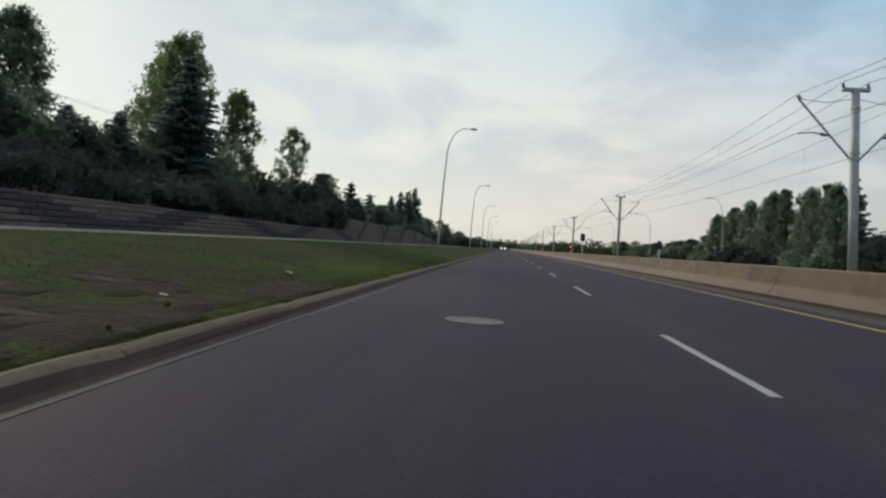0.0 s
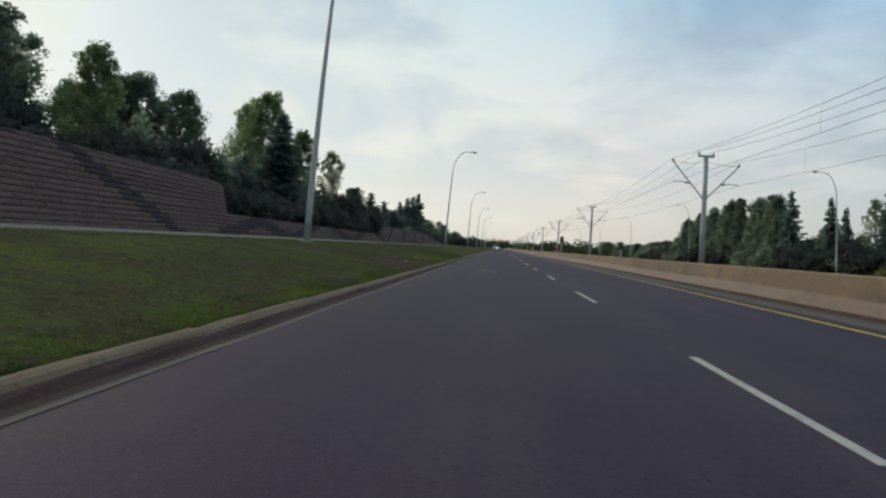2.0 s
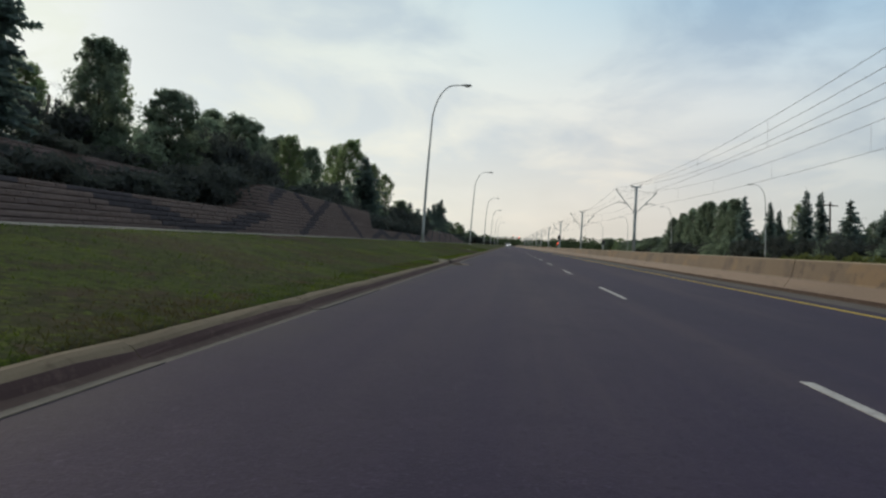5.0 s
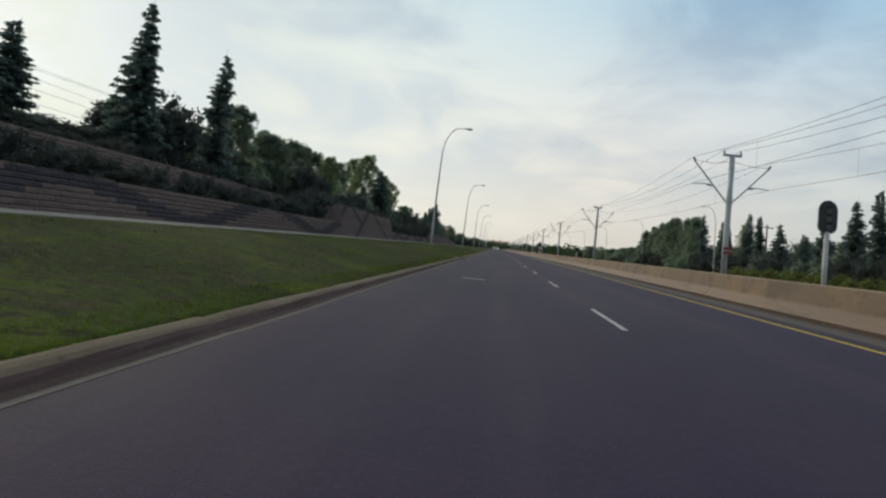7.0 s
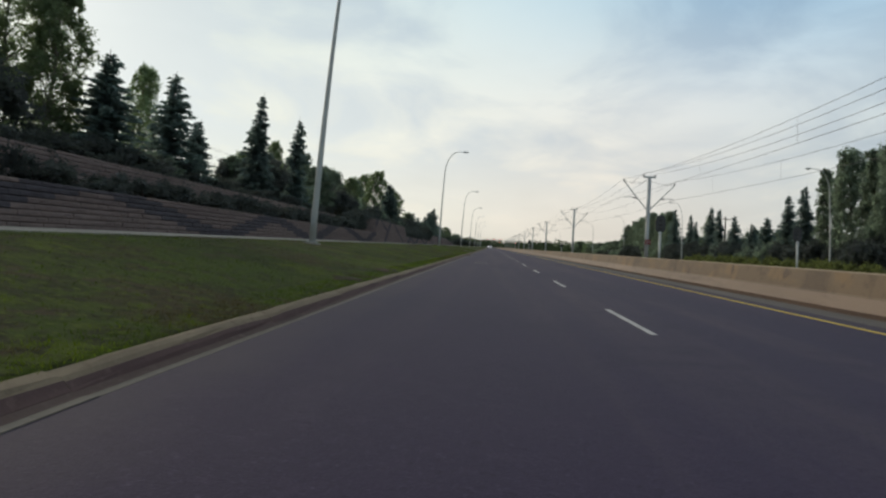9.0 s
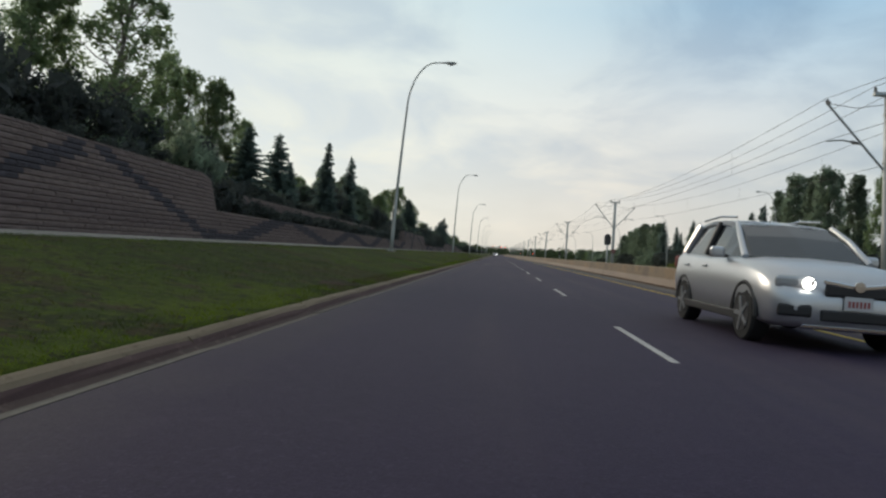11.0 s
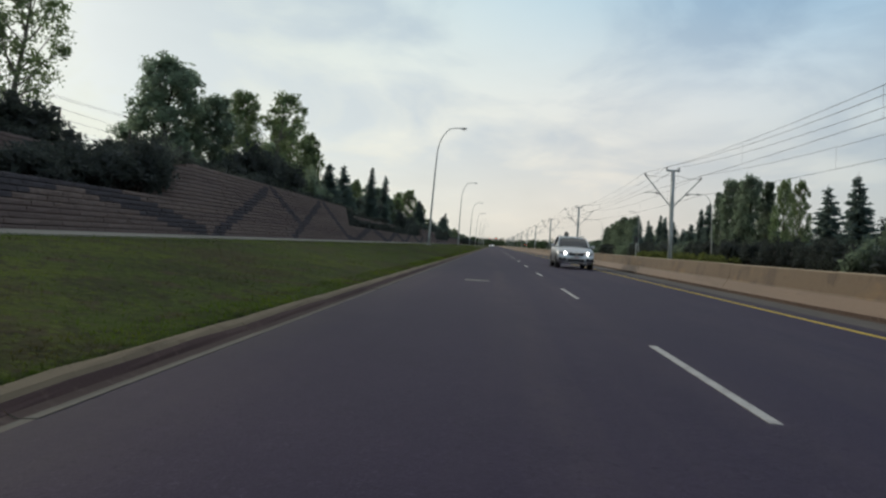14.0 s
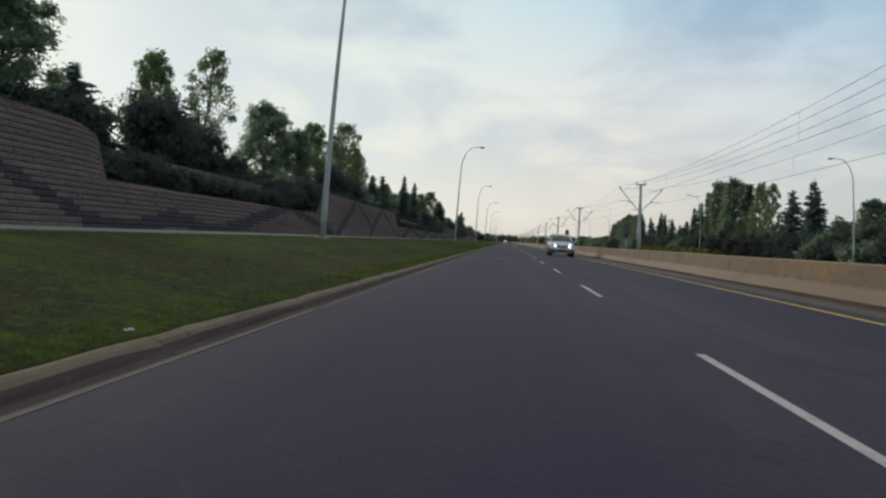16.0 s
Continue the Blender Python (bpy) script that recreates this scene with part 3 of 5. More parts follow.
# median barrier of cast pieces
barrier = thing("median_barrier", label="tan concrete median barrier with sloped foot and stains", category="barrier", kind="structure")
BX = 6.94
BARRIER_PROFILE = [(BX, -0.1), (BX, 0.095), (BX + 0.025, 0.12), (BX + 0.160, 0.35), (BX + 0.185, 0.39), (BX + 0.255, 0.82), (BX + 0.28, 0.85), (BX + 0.43, 0.85), (BX + 0.455, 0.82), (BX + 0.525, 0.39), (BX + 0.69, 0.12), (BX + 0.71, 0.08), (BX + 0.71, -0.1)]


def barrier_mesh(length):
    bm = bmesh.new()
    extrude_profile(bm, BARRIER_PROFILE, 0.0025, length - 0.0025)
    me = bpy.data.meshes.new("barrier_piece")
    bmesh.ops.recalc_face_normals(bm, faces=bm.faces)
    bm.to_mesh(me)
    bm.free()
    me.materials.append(M_BARRIER)
    me.materials.append(M_FOOT)
    me.materials.append(M_DIRT)
    me.materials.append(M_COPE)
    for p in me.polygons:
        # top and bevel get the colour with the painted sky highlight
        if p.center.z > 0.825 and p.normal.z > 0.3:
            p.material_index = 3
        if p.center.z < 0.36 and abs(p.normal.y) < 0.5:
            p.material_index = 2 if p.center.z < 0.05 else 1
    return me


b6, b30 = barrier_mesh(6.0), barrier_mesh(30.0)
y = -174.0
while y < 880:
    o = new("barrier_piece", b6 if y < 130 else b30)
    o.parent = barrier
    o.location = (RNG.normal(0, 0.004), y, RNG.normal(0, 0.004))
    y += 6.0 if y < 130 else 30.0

# concrete path along the foot of the wall
path = thing("pavement", label="pale concrete footpath below the retaining wall", category="footpath", kind="structure")
bm = bmesh.new()
extrude_profile(bm, [(-10.55, 0.615), (-8.4, 0.60), (-8.4, 0.4), (-10.55, 0.4)], 0.006, 2.994)
slab = bpy.data.meshes.new("slab")
bmesh.ops.recalc_face_normals(bm, faces=bm.faces)
bm.to_mesh(slab)
bm.free()
slab.materials.append(M_WALKWAY)
y = -150.0
while y < 140:
    o = new("slab", slab)
    o.parent = path
    o.location = (0, y, RNG.normal(0, 0.004))
    y += 3.0


# manhole covers in the lane
def manhole(x, y, turn):
    root = thing("manhole_cover", pose(x, y, road_z(x) + 0.001, 0, 0, turn), "round worn iron manhole cover set in asphalt", "manhole cover", "manhole covers")
    bm = bmesh.new()
    for r0, r1, z0, z1 in ((0.275, 0.328, 0.006, 0.006),):
        a = [bm.verts.new((r0 * math.cos(t), r0 * math.sin(t), z0)) for t in np.linspace(0, 2 * math.pi, 40, endpoint=False)]
        b = [bm.verts.new((r1 * math.cos(t), r1 * math.sin(t), z1)) for t in np.linspace(0, 2 * math.pi, 40, endpoint=False)]
        c = [bm.verts.new((r1 * 1.005 * math.cos(t), r1 * 1.005 * math.sin(t), -0.05)) for t in np.linspace(0, 2 * math.pi, 40, endpoint=False)]
        d = [bm.verts.new((r0 * math.cos(t), r0 * math.sin(t), -0.05)) for t in np.linspace(0, 2 * math.pi, 40, endpoint=False)]
        for p, q in ((a, b), (b, c), (d, a)):
            for k in range(40):
                bm.faces.new((p[k], p[(k + 1) % 40], q[(k + 1) % 40], q[k]))
    part("frame_ring", bm, M_CASTIRON, root)
    bm = bmesh.new()
    bmesh.ops.create_cone(bm, cap_ends=True, segments=40, radius1=0.266, radius2=0.266, depth=0.05, matrix=pose(0, 0, -0.022))
    for gx in range(-5, 6):
        for gy in range(-5, 6):
            if math.hypot(gx, gy) < 4.7 and (gx + gy) % 2 == 0:
                add_box(bm, (gx * 0.05, gy * 0.05, 0.0035), (0.03, 0.03, 0.003))
    part("lid", bm, M_CASTIRON, root)
    for s in (-1, 1):
        part("pick_hole", box((0.22 * s, 0.0, 0.0045), (0.05, 0.018, 0.004)), M_BLACK, root)


manhole(-0.28, 7.26, 10)
manhole(-0.54, -40.8, 40)
manhole(-0.28, -99.35, 75)


# storm inlet in the kerb
def storm_inlet():
    root = thing("storm_inlet", pose(-2.10, INLET_Y, 0), "storm drain inlet with iron kerb grille and rusty gutter grate", "storm drain")
    bm = bmesh.new()
    rim = [(0.0, -1.35), (0.130, -1.35), (0.160, -1.05), (0.27, -0.75), (0.45, -0.40), (0.59, 0.05), (0.65, 0.45), (0.58, 0.75), (0.40, 1.0), (0.24, 1.45), (0.12, 1.75), (0.0, 1.75)]
    outline = []
    for a, b in zip(rim, rim[1:] + rim[:1]):      # rounded once
        outline += [(a[0] * 0.75 + b[0] * 0.25, a[1] * 0.75 + b[1] * 0.25), (a[0] * 0.25 + b[0] * 0.75, a[1] * 0.25 + b[1] * 0.75)]
    low = [bm.verts.new((x, y, -0.09)) for x, y in outline]
    top = [bm.verts.new((x, y, road_z(x - 2.10) + 0.012)) for x, y in outline]
    n = len(outline)
    for k in range(n):
        bm.faces.new((low[k], low[(k + 1) % n], top[(k + 1) % n], top[k]))
    bm.faces.new(top)
    part("apron", bm, M_APRON, root)
    bm = bmesh.new()
    back = [(-0.12, -1.45), (-0.16, -1.30), (-0.22, -1.0), (-0.30, -0.6), (-0.37, -0.3), (-0.40, 0.1), (-0.37, 0.5), (-0.28, 0.85), (-0.19, 1.1), (-0.13, 1.25), (-0.10, 1.3)]
    low = [bm.verts.new((x, y, 0.0)) for x, y in back]
    top = [bm.verts.new((x, y, 0.106 if x > -0.2 else 0.116 + verge(x - 2.1) - verge(-2.3))) for x, y in back]
    for k in range(len(back)):
        m = (k + 1) % len(back)
        bm.faces.new((low[k], low[m], top[m], top[k]))
    bm.faces.new(top)
    part("kerb_hood", bm, M_APRON, root)
    for s in (-1, 1):
        bm = bmesh.new()
        ends = []
        for y, out, high in ((0.300 * s, 0.030, 0.140), (0.50 * s, 0.022, 0.130), (0.85 * s, 0.008, 0.119), (1.15 * s, -0.006, 0.112), (1.45 * s, -0.030, 0.098)):
            ends.append([bm.verts.new(p) for p in ((-0.14, y, 0.0), (out + 0.012, y, 0.0), (out - 0.012, y, high * 0.5), (out - 0.062, y, high), (-0.14, y, high + 0.004))])
        for p, q in zip(ends, ends[1:]):
            for k in range(5):
                bm.faces.new((p[k], p[(k + 1) % 5], q[(k + 1) % 5], q[k]))
        bm.faces.new(ends[0])
        bm.faces.new(ends[-1])
        shoulder = part("shoulder", bm, M_APRON, root)
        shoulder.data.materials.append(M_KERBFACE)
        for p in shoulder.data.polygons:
            # steep faces get the same painted shade and grime as the kerb face
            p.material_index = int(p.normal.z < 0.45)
    # a solid black block paints the darkness of the hollow behind the bars
    part("opening_dark_fill", box((-0.048, 0, 0.075), (0.13, 0.54, 0.15)), M_BLACK, root)
    grille = part("kerb_grille", box((-0.058, 0, 0.149), (0.15, 0.60, 0.014), 0.004), M_RUST, root)
    part("worn_edge", box((0.009, 0.16, 0.154), (0.03, 0.24, 0.012), 0.003), M_CASTIRON, grille)
    for s in (-0.285, 0.285):
        part("upright", box((-0.023, s, 0.072), (0.10, 0.025, 0.15), 0.004), M_RUST, grille)
    for z in (0.025, 0.063, 0.101, 0.138):
        part("bar", box((0.023, 0, z), (0.02, 0.56, 0.014), 0.003), M_RUST, grille)
    grate = part("gutter_grate", box((0.26, 0.06, 0.021), (0.33, 0.56, 0.012), 0.003), M_RUST, root)
    for k in range(6):
        part("bar", box((0.26, -0.17 + 0.092 * k, 0.029), (0.30, 0.03, 0.010), 0.002), M_RUST, grate)
    bm = bmesh.new()
    pts = [(0.60, 0.30), (0.72, 0.25), (0.80, 0.48), (0.74, 0.72), (0.55, 0.80)]
    vs = [bm.verts.new((x, y, road_z(x - 2.10) + 0.006)) for x, y in pts]
    lo = [bm.verts.new((x, y, -0.03)) for x, y in pts]
    bm.faces.new(vs)
    for k in range(5):
        bm.faces.new((lo[k], lo[(k + 1) % 5], vs[(k + 1) % 5], vs[k]))
    part("asphalt_patch", bm, M_PATCH, root)


storm_inlet()


# ---- street lamps and overhead line ----
def street_lamp():
    root = thing("street_lamp", label="tall grey steel street lamp with curved arm on concrete base", category="street lamp", group="street lamps along the verge")
    bm = bmesh.new()
    bmesh.ops.create_cone(bm, cap_ends=True, segments=20, radius1=0.31, radius2=0.30, depth=0.5, matrix=pose(0, 0, -0.22))
    part("footing", bm, M_WALKWAY, root, "pale concrete footing")
    base = part("base_plate", box((0, 0, 0.043), (0.36, 0.36, 0.025), 0.006), M_GALV, root)
    for sx in (-1, 1):
        for sy in (-1, 1):
            part("bolt", tube([(0.14 * sx, 0.14 * sy, 0.04), (0.14 * sx, 0.14 * sy, 0.10)], 0.018, 6), M_GALV, base)
    pts, rad = [], []
    for z in (0.05, 1.2, 2.5, 4.0, 5.5, 7.0, 8.2, 9.25):
        pts.append((0.20 * (z / 9.25) ** 2, 0, z))
        rad.append(0.118 - 0.0066 * z)
    for a in np.linspace(0, 88, 13)[1:]:
        a = radians(a)
        pts.append((0.20 + 0.2 * math.sin(a) + 1.30 * (1 - math.cos(a)), 0, 9.25 + 2.50 * math.sin(a)))
        rad.append(0.055 - 0.010 * a)
    pts += [(1.95, 0, 11.77), (2.3, 0, 11.78)]
    rad += [0.040, 0.038]
    part("pole", tube(pts, rad, 14), M_POLE, root, smooth=True)
    part("access_cover", box((0.0, -0.128, 0.75), (0.10, 0.02, 0.30), 0.006), M_GALV, root)
    head = bmesh.new()
    secs = [(2.15, 0.055, 0.05), (2.33, 0.10, 0.07), (2.58, 0.155, 0.09), (2.82, 0.15, 0.085), (2.98, 0.09, 0.05)]
    rings = []
    for x, w, h in secs:
        rings.append([head.verts.new((x, w * math.cos(t), 11.77 + h * math.sin(t) * (1.0 if math.sin(t) > 0 else 0.7))) for t in np.linspace(0, 2 * math.pi, 14, endpoint=False)])
    for a, b in zip(rings, rings[1:]):
        for k in range(14):
            head.faces.new((a[k], a[(k + 1) % 14], b[(k + 1) % 14], b[k]))
    head.faces.new(rings[0])
    head.faces.new(rings[-1])
    lamp = part("lamp_head", head, M_GALV, root, smooth=True)
    bowl = bmesh.new()
    bmesh.ops.create_uvsphere(bowl, u_segments=12, v_segments=8, radius=1.0, matrix=Matrix.Translation((2.65, 0, 11.72)) @ Matrix.Diagonal((0.20, 0.12, 0.09, 1)))
    part("lens_bowl", bowl, M_LAMPGLASS, lamp, smooth=True)
    return root


LAMP_X, LAMP_Z = -6.42, 0.56
lamp = street_lamp()
lamp.matrix_basis = up(LAMP_X, 5.45, LAMP_Z) @ pose(0, 0, 0, 0, -0.8, 0)
stand(lamp)
for k, (x, y) in enumerate(((LAMP_X, 63.0), (-6.22, -52.3), (-6.55, -109.3), (LAMP_X, 120.5), (LAMP_X, 178), (LAMP_X, 236), (LAMP_X, 294))):
    stand(copy_thing(lamp, up(x, y, LAMP_Z if y < 100 else 0.5, (1.5, -1, 1, 0, 2, 0, 0)[k]) @ pose(0, 0, 0, 0, -0.6 if y == -109.3 else 0.0, 0)))
for y in (-54.9, 4.0, 63.0, 122.0, 181, 240, 300):
    o = stand(copy_thing(lamp, up(38.8, y, 0.75, 180)))
    tagged(o, "grey steel street lamp on the far carriageway", group="street lamps beyond the tracks")


def catenary_mast():
    root = thing("catenary_mast", label="grey steel tram overhead line mast with V brackets", category="catenary mast", group="overhead line masts")
    part("pole", tube([(0, 0, -0.1), (0, 0, 2.5), (0, 0, 5.0), (0, 0, 6.92)], [0.158, 0.150, 0.142, 0.134], 16), M_GALV, root, smooth=True)
    for r, z0, z1 in ((0.172, 4.40, 4.50), (0.168, 4.66, 4.74), (0.160, 6.25, 6.32)):
        part("clamp_band", tube([(0, 0, z0), (0, 0, z1)], r, 16), M_GALV, root)
    top = part("cross_head", box((0, 0, 6.97), (0.95, 0.16, 0.12), 0.015), M_GALV, root)
    for s in (-1, 1):
        part("insulator", tube([(0.42 * s, 0, 7.02), (0.42 * s, 0, 7.07), (0.42 * s, 0, 7.10), (0.42 * s, 0, 7.15), (0.42 * s, 0, 7.20)], [0.035, 0.065, 0.035, 0.06, 0.03], 10), M_CERAMIC, top)
    for s, tip_z in ((-1, 6.56), (1, 6.44)):
        b = part("bracket", tube([(0.16 * s, 0, 4.48), (1.92 * s, 0, tip_z)], 0.040, 8), M_GALV, root)
        part("insulator", tube([(1.86 * s, 0, tip_z - 0.04), (1.89 * s, 0, tip_z + 0.03), (1.92 * s, 0, tip_z + 0.08), (1.95 * s, 0, tip_z + 0.12)], [0.05, 0.085, 0.05, 0.075], 10), M_CERAMIC, b)
        a = part("steady_arm", tube([(0.84 * s, 0, 5.26), (1.4 * s, 0, 5.36), (1.95 * s, 0, 5.30)], [0.028, 0.028, 0.022], 6), M_GALV, root)
        part("insulator", tube([(0.94 * s, 0, 5.28), (1.06 * s, 0, 5.305), (1.18 * s, 0, 5.33)], [0.045, 0.065, 0.045], 8), M_CERAMIC, a)
        part("stay_wire", tube([(0.15 * s, 0, 6.62), (1.0 * s, 0, 6.46), (1.88 * s, 0, tip_z)], 0.012, 5), M_WIRE, root)
    return root


MAST_Y = [-209, -162.3, -115.8, -69.3, -23.5, 23.7, 70.0, 116.3, 162.6, 209, 255.3, 301.6, 348, 394.3, 440.6, 487]
mast = catenary_mast()
# the masts stand a little unevenly: y -> x, height of the foot
MAST_AT = {y: (11.75, 0.15) for y in MAST_Y}
MAST_AT.update({-209: (12.6, 0.08), -162.3: (12.6, 0.08), -115.8: (12.6, 0.08), -69.3: (12.4, 0.08), -23.5: (11.7, 0.1), 23.7: (11.9, 0.3)})
mast.matrix_basis = up(MAST_AT[-69.3][0], -69.3, MAST_AT[-69.3][1])
stand(mast)
for y in MAST_Y:
    if y != MAST_Y[3]:
        stand(copy_thing(mast, up(MAST_AT[y][0], y, MAST_AT[y][1])))
sign = thing("mast_sign", up(11.7, MAST_Y[4], 2.0) @ pose(0, -0.2, 0), "faded red warning board strapped to a mast", "sign")
part("board", box((0, 0, 0), (0.44, 0.02, 0.36), 0.006), M_RED_SIGN, sign)
part("strap", box((0, 0.16, 0), (0.40, 0.36, 0.04), 0.006), M_GALV, sign)
stand(sign)


def span(a, b, u, dx, z, sag):
    """A place on a wire between the masts at a and b."""
    (xa, za), (xb, zb) = MAST_AT[a], MAST_AT[b]
    zz = z + za + (zb - za) * u - sag * 4 * u * (1 - u)
    return (xa + (xb - xa) * u + dx, a + (b - a) * u + RISE * zz, zz)


def wire(name, dx, z, sag, radius, label):
    bm = bmesh.new()
    pts = [span(a, b, u, dx, z, sag) for a, b in zip(MAST_Y, MAST_Y[1:]) for u in np.linspace(0, 1, 13)[:-1]]
    pts.append(span(MAST_Y[-2], MAST_Y[-1], 1, dx, z, sag))
    add_tube(bm, pts, radius, 5)
    tagged(part(name, bm, M_WIRE), label, "wire", "overhead wires")


wire("feeder_wire", -0.42, 7.20, 0.80, 0.010, "dark feeder cable along the mast heads")
wire("feeder_wire", 0.42, 7.20, 0.84, 0.010, "dark feeder cable along the mast heads")
for s in (-1, 1):
    wire("messenger_wire", 1.95 * s, 6.70, 0.75, 0.009, "dark messenger wire sagging between masts")
    wire("contact_wire", 1.95 * s, 5.28, 0.25, 0.009, "dark tram contact wire")
    droppers = thing("dropper_set", label="thin droppers between messenger and contact wire", category="wire", group="overhead wires")
    for a, b in zip(MAST_Y[1:9], MAST_Y[2:10]):
        for u in (0.18, 0.39, 0.61, 0.82):
            part("dropper", tube([span(a, b, u, 1.95 * s, 5.27, 0.25), span(a, b, u, 1.95 * s, 6.71, 0.75)], 0.004, 4), M_WIRE, droppers)


# ---- track signals, traffic signals ----
def track_signal(m, lit=False, post=2.05, label="black oval tram signal on a pale post"):
    root = stand(thing("track_signal", m, label, "signal", "tram signals"))
    part("post", tube([(0, 0, 0), (0, 0, post + 0.05)], 0.062, 12), M_POLE, root, smooth=True)
    bm = bmesh.new()
    outline = []
    for t in np.linspace(0, math.pi, 13):
        outline.append((0.25 * math.cos(t), post + 0.60 + 0.27 * math.sin(t)))
    for t in np.linspace(math.pi, 2 * math.pi, 13):
        outline.append((0.25 * math.cos(t), post + 0.20 + 0.20 * math.sin(t)))
    a = [bm.verts.new((x, -0.02, z)) for x, z in outline]
    b = [bm.verts.new((x, 0.02, z)) for x, z in outline]
    n = len(outline)
    bm.faces.new(a)
    bm.faces.new(b[::-1])
    for k in range(n):
        bm.faces.new((a[k], a[(k + 1) % n], b[(k + 1) % n], b[k]))
    back = part("backboard", bm, M_BLACK, root)
    part("housing", box((0, 0.10, post + 0.40), (0.22, 0.18, 0.60), 0.03), M_BLACK, back)
    for k, z in enumerate((0.18, 0.39, 0.60)):
        part("lens", tube([(0, -0.021, post + z), (0, -0.045, post + z)], 0.075, 14), M_RED_LIGHT if lit and k == 2 else M_LENS_OFF, back)
        part("visor", tube([(0, -0.02, post + z + 0.085), (0, -0.16, post + z + 0.075)], 0.02, 6), M_BLACK, back)
    return root


track_signal(up(8.27, -41.1, 0.1, 8))
track_signal(up(17.1, -36.2, 0.25, 5))
track_signal(up(8.2, 71.0, 0.1, 5))
track_signal(up(14.6, 64.0, 0.2, 5), post=1.5)
track_signal(up(10.9, 111.0, 0.1), lit=True, post=1.2, label="tram signal showing red beyond the barrier")
track_signal(up(8.4, 150.0, 0.1), lit=True, post=1.6, label="tram signal showing red beyond the barrier")
track_signal(up(15.0, 205.0, 0.1), post=1.6)


def traffic_mast(y):
    root = stand(thing("traffic_signal", up(-6.6, y, 0.3), "traffic lights on a long mast arm over the road", "traffic lights"))
    part("pole", tube([(0, 0, 0), (0, 0, 5.2)], [0.16, 0.12], 12), M_GALV, root)
    part("mast_arm", tube([(0, 0, 4.7), (4, 0, 5.0), (12.4, 0, 5.1)], [0.11, 0.09, 0.05], 8), M_GALV, root)
    for x in (4.2, 8.4, 11.8):
        h = part("signal_head", box((x, -0.1, 4.8), (0.5, 0.3, 1.15), 0.05), M_BLACK, root)
        for k in range(3):
            part("lens", tube([(x, -0.26, 4.45 + 0.35 * k), (x, -0.29, 4.45 + 0.35 * k)], 0.13, 12), M_RED_LIGHT if k == 2 else M_LENS_OFF, h)


traffic_mast(330.0)


# ---- timber poles and fence on the bank, line pole beyond the tracks ----
def timber_pole(m, height, label, group="timber poles"):
    root = stand(thing("utility_pole", m, label, "utility pole", group))
    part("pole", tube([(0, 0, -0.2), (0, 0, height * 0.5), (0, 0, height)], [0.16, 0.14, 0.11], 10), M_WOOD, root)
    arm = part("crossarm", box((0, 0, height - 0.5), (2.2, 0.12, 0.14), 0.01), M_WOOD, root)
    for x in (-1.0, -0.35, 0.35, 1.0):
        part("insulator", tube([(x, 0, height - 0.43), (x, 0, height - 0.30)], [0.05, 0.03], 8), M_CERAMIC, arm)
    return root


BANK_POLES = [(-40.0, -120.0), (-40.0, -48.3), (-40.0, 8.5), (-40.0, 26.0), (-40.0, 80.0)]
for x, y in BANK_POLES:
    timber_pole(up(x, y, ground_height(x, y), 80), 9.0, "weathered timber line pole behind the bank trees")
for dx in (-0.35, 0.35):
    pts = []
    for (xa, ya), (xb, yb) in zip(BANK_POLES, BANK_POLES[1:]):
        for u in np.linspace(0, 1, 9)[:-1]:
            z = 12.2 - 2.8 * u * (1 - u) * abs(yb - ya) / 72
            pts.append((xa + dx, ya + (yb - ya) * u + RISE * z, z))
    tagged(part("line_wire", tube(pts, 0.014, 5), M_WIRE), "thin dark wire between timber line poles", "wire", "bank line wires")
timber_pole(up(45.0, 56.2, 0.2, 8), 9.6, "tall timber utility pole with crossarm among spruces")

FENCE_X, FENCE_Z = -20.6, 3.9
fence = thing("boundary_fence", label="dark wire fence on timber posts along the bank top", category="fence")
for k in range(-18, 4):
    y = k * 6.0 - 3.0
    part("post", tube([(FENCE_X, y, FENCE_Z - 0.4), (FENCE_X, y + RISE * 2.2, FENCE_Z + 2.2)], 0.06, 7), M_WOOD, fence)
for h in (0.5, 1.1, 1.7, 2.15):
    part("strand", tube([(FENCE_X, -112, FENCE_Z + h), (FENCE_X, 16, FENCE_Z + h)], 0.008, 4), M_WIRE, fence)


# ---- retaining walls ----
COURSE, BLOCK, SETBACK = 0.15, 0.40, 0.036


def block_data(variant, w=BLOCK):
    r = np.random.default_rng(100 + variant)
    d, g = 0.30, 0.006
    y0, y1, z0, z1 = 0.001, w - 0.001, g, COURSE - g
    b = [(0, y0, z0), (0, y1, z0), (0, y1, z1), (0, y0, z1)]
    j = lambda s: float(r.normal(0, s))
    rim = [(0.020, y0, z0), (0.020, y1, z0), (0.008, y1, z1), (0.008, y0, z1)]
    inner = [(0.046 + j(0.008), y, z0 + 0.018 + j(0.005)) for y in (y0, y1)] + [(0.042 + j(0.008), y, z1 - 0.040 + j(0.008)) for y in (y1, y0)]
    v = [(x - d if k < 4 else x, yy, zz) for k, (x, yy, zz) in enumerate(b + rim + inner)]
    f = []
    for k in range(4):
        f += [(k, (k + 1) % 4, 4 + (k + 1) % 4, 4 + k), (4 + k, 4 + (k + 1) % 4, 8 + (k + 1) % 4, 8 + k)]
    f.append((8, 9, 10, 11))
    return v, f


BLOCKS = [block_data(k) for k in range(4)]
BLOCK_MESH = {(k, dark): mesh_of("block", *BLOCKS[k], M_BLOCK_DARK if dark else M_BLOCK) for k in range(4) for dark in (0, 1)}
STEP = 9.8         # from one zigzag peak to the next on the tall walls


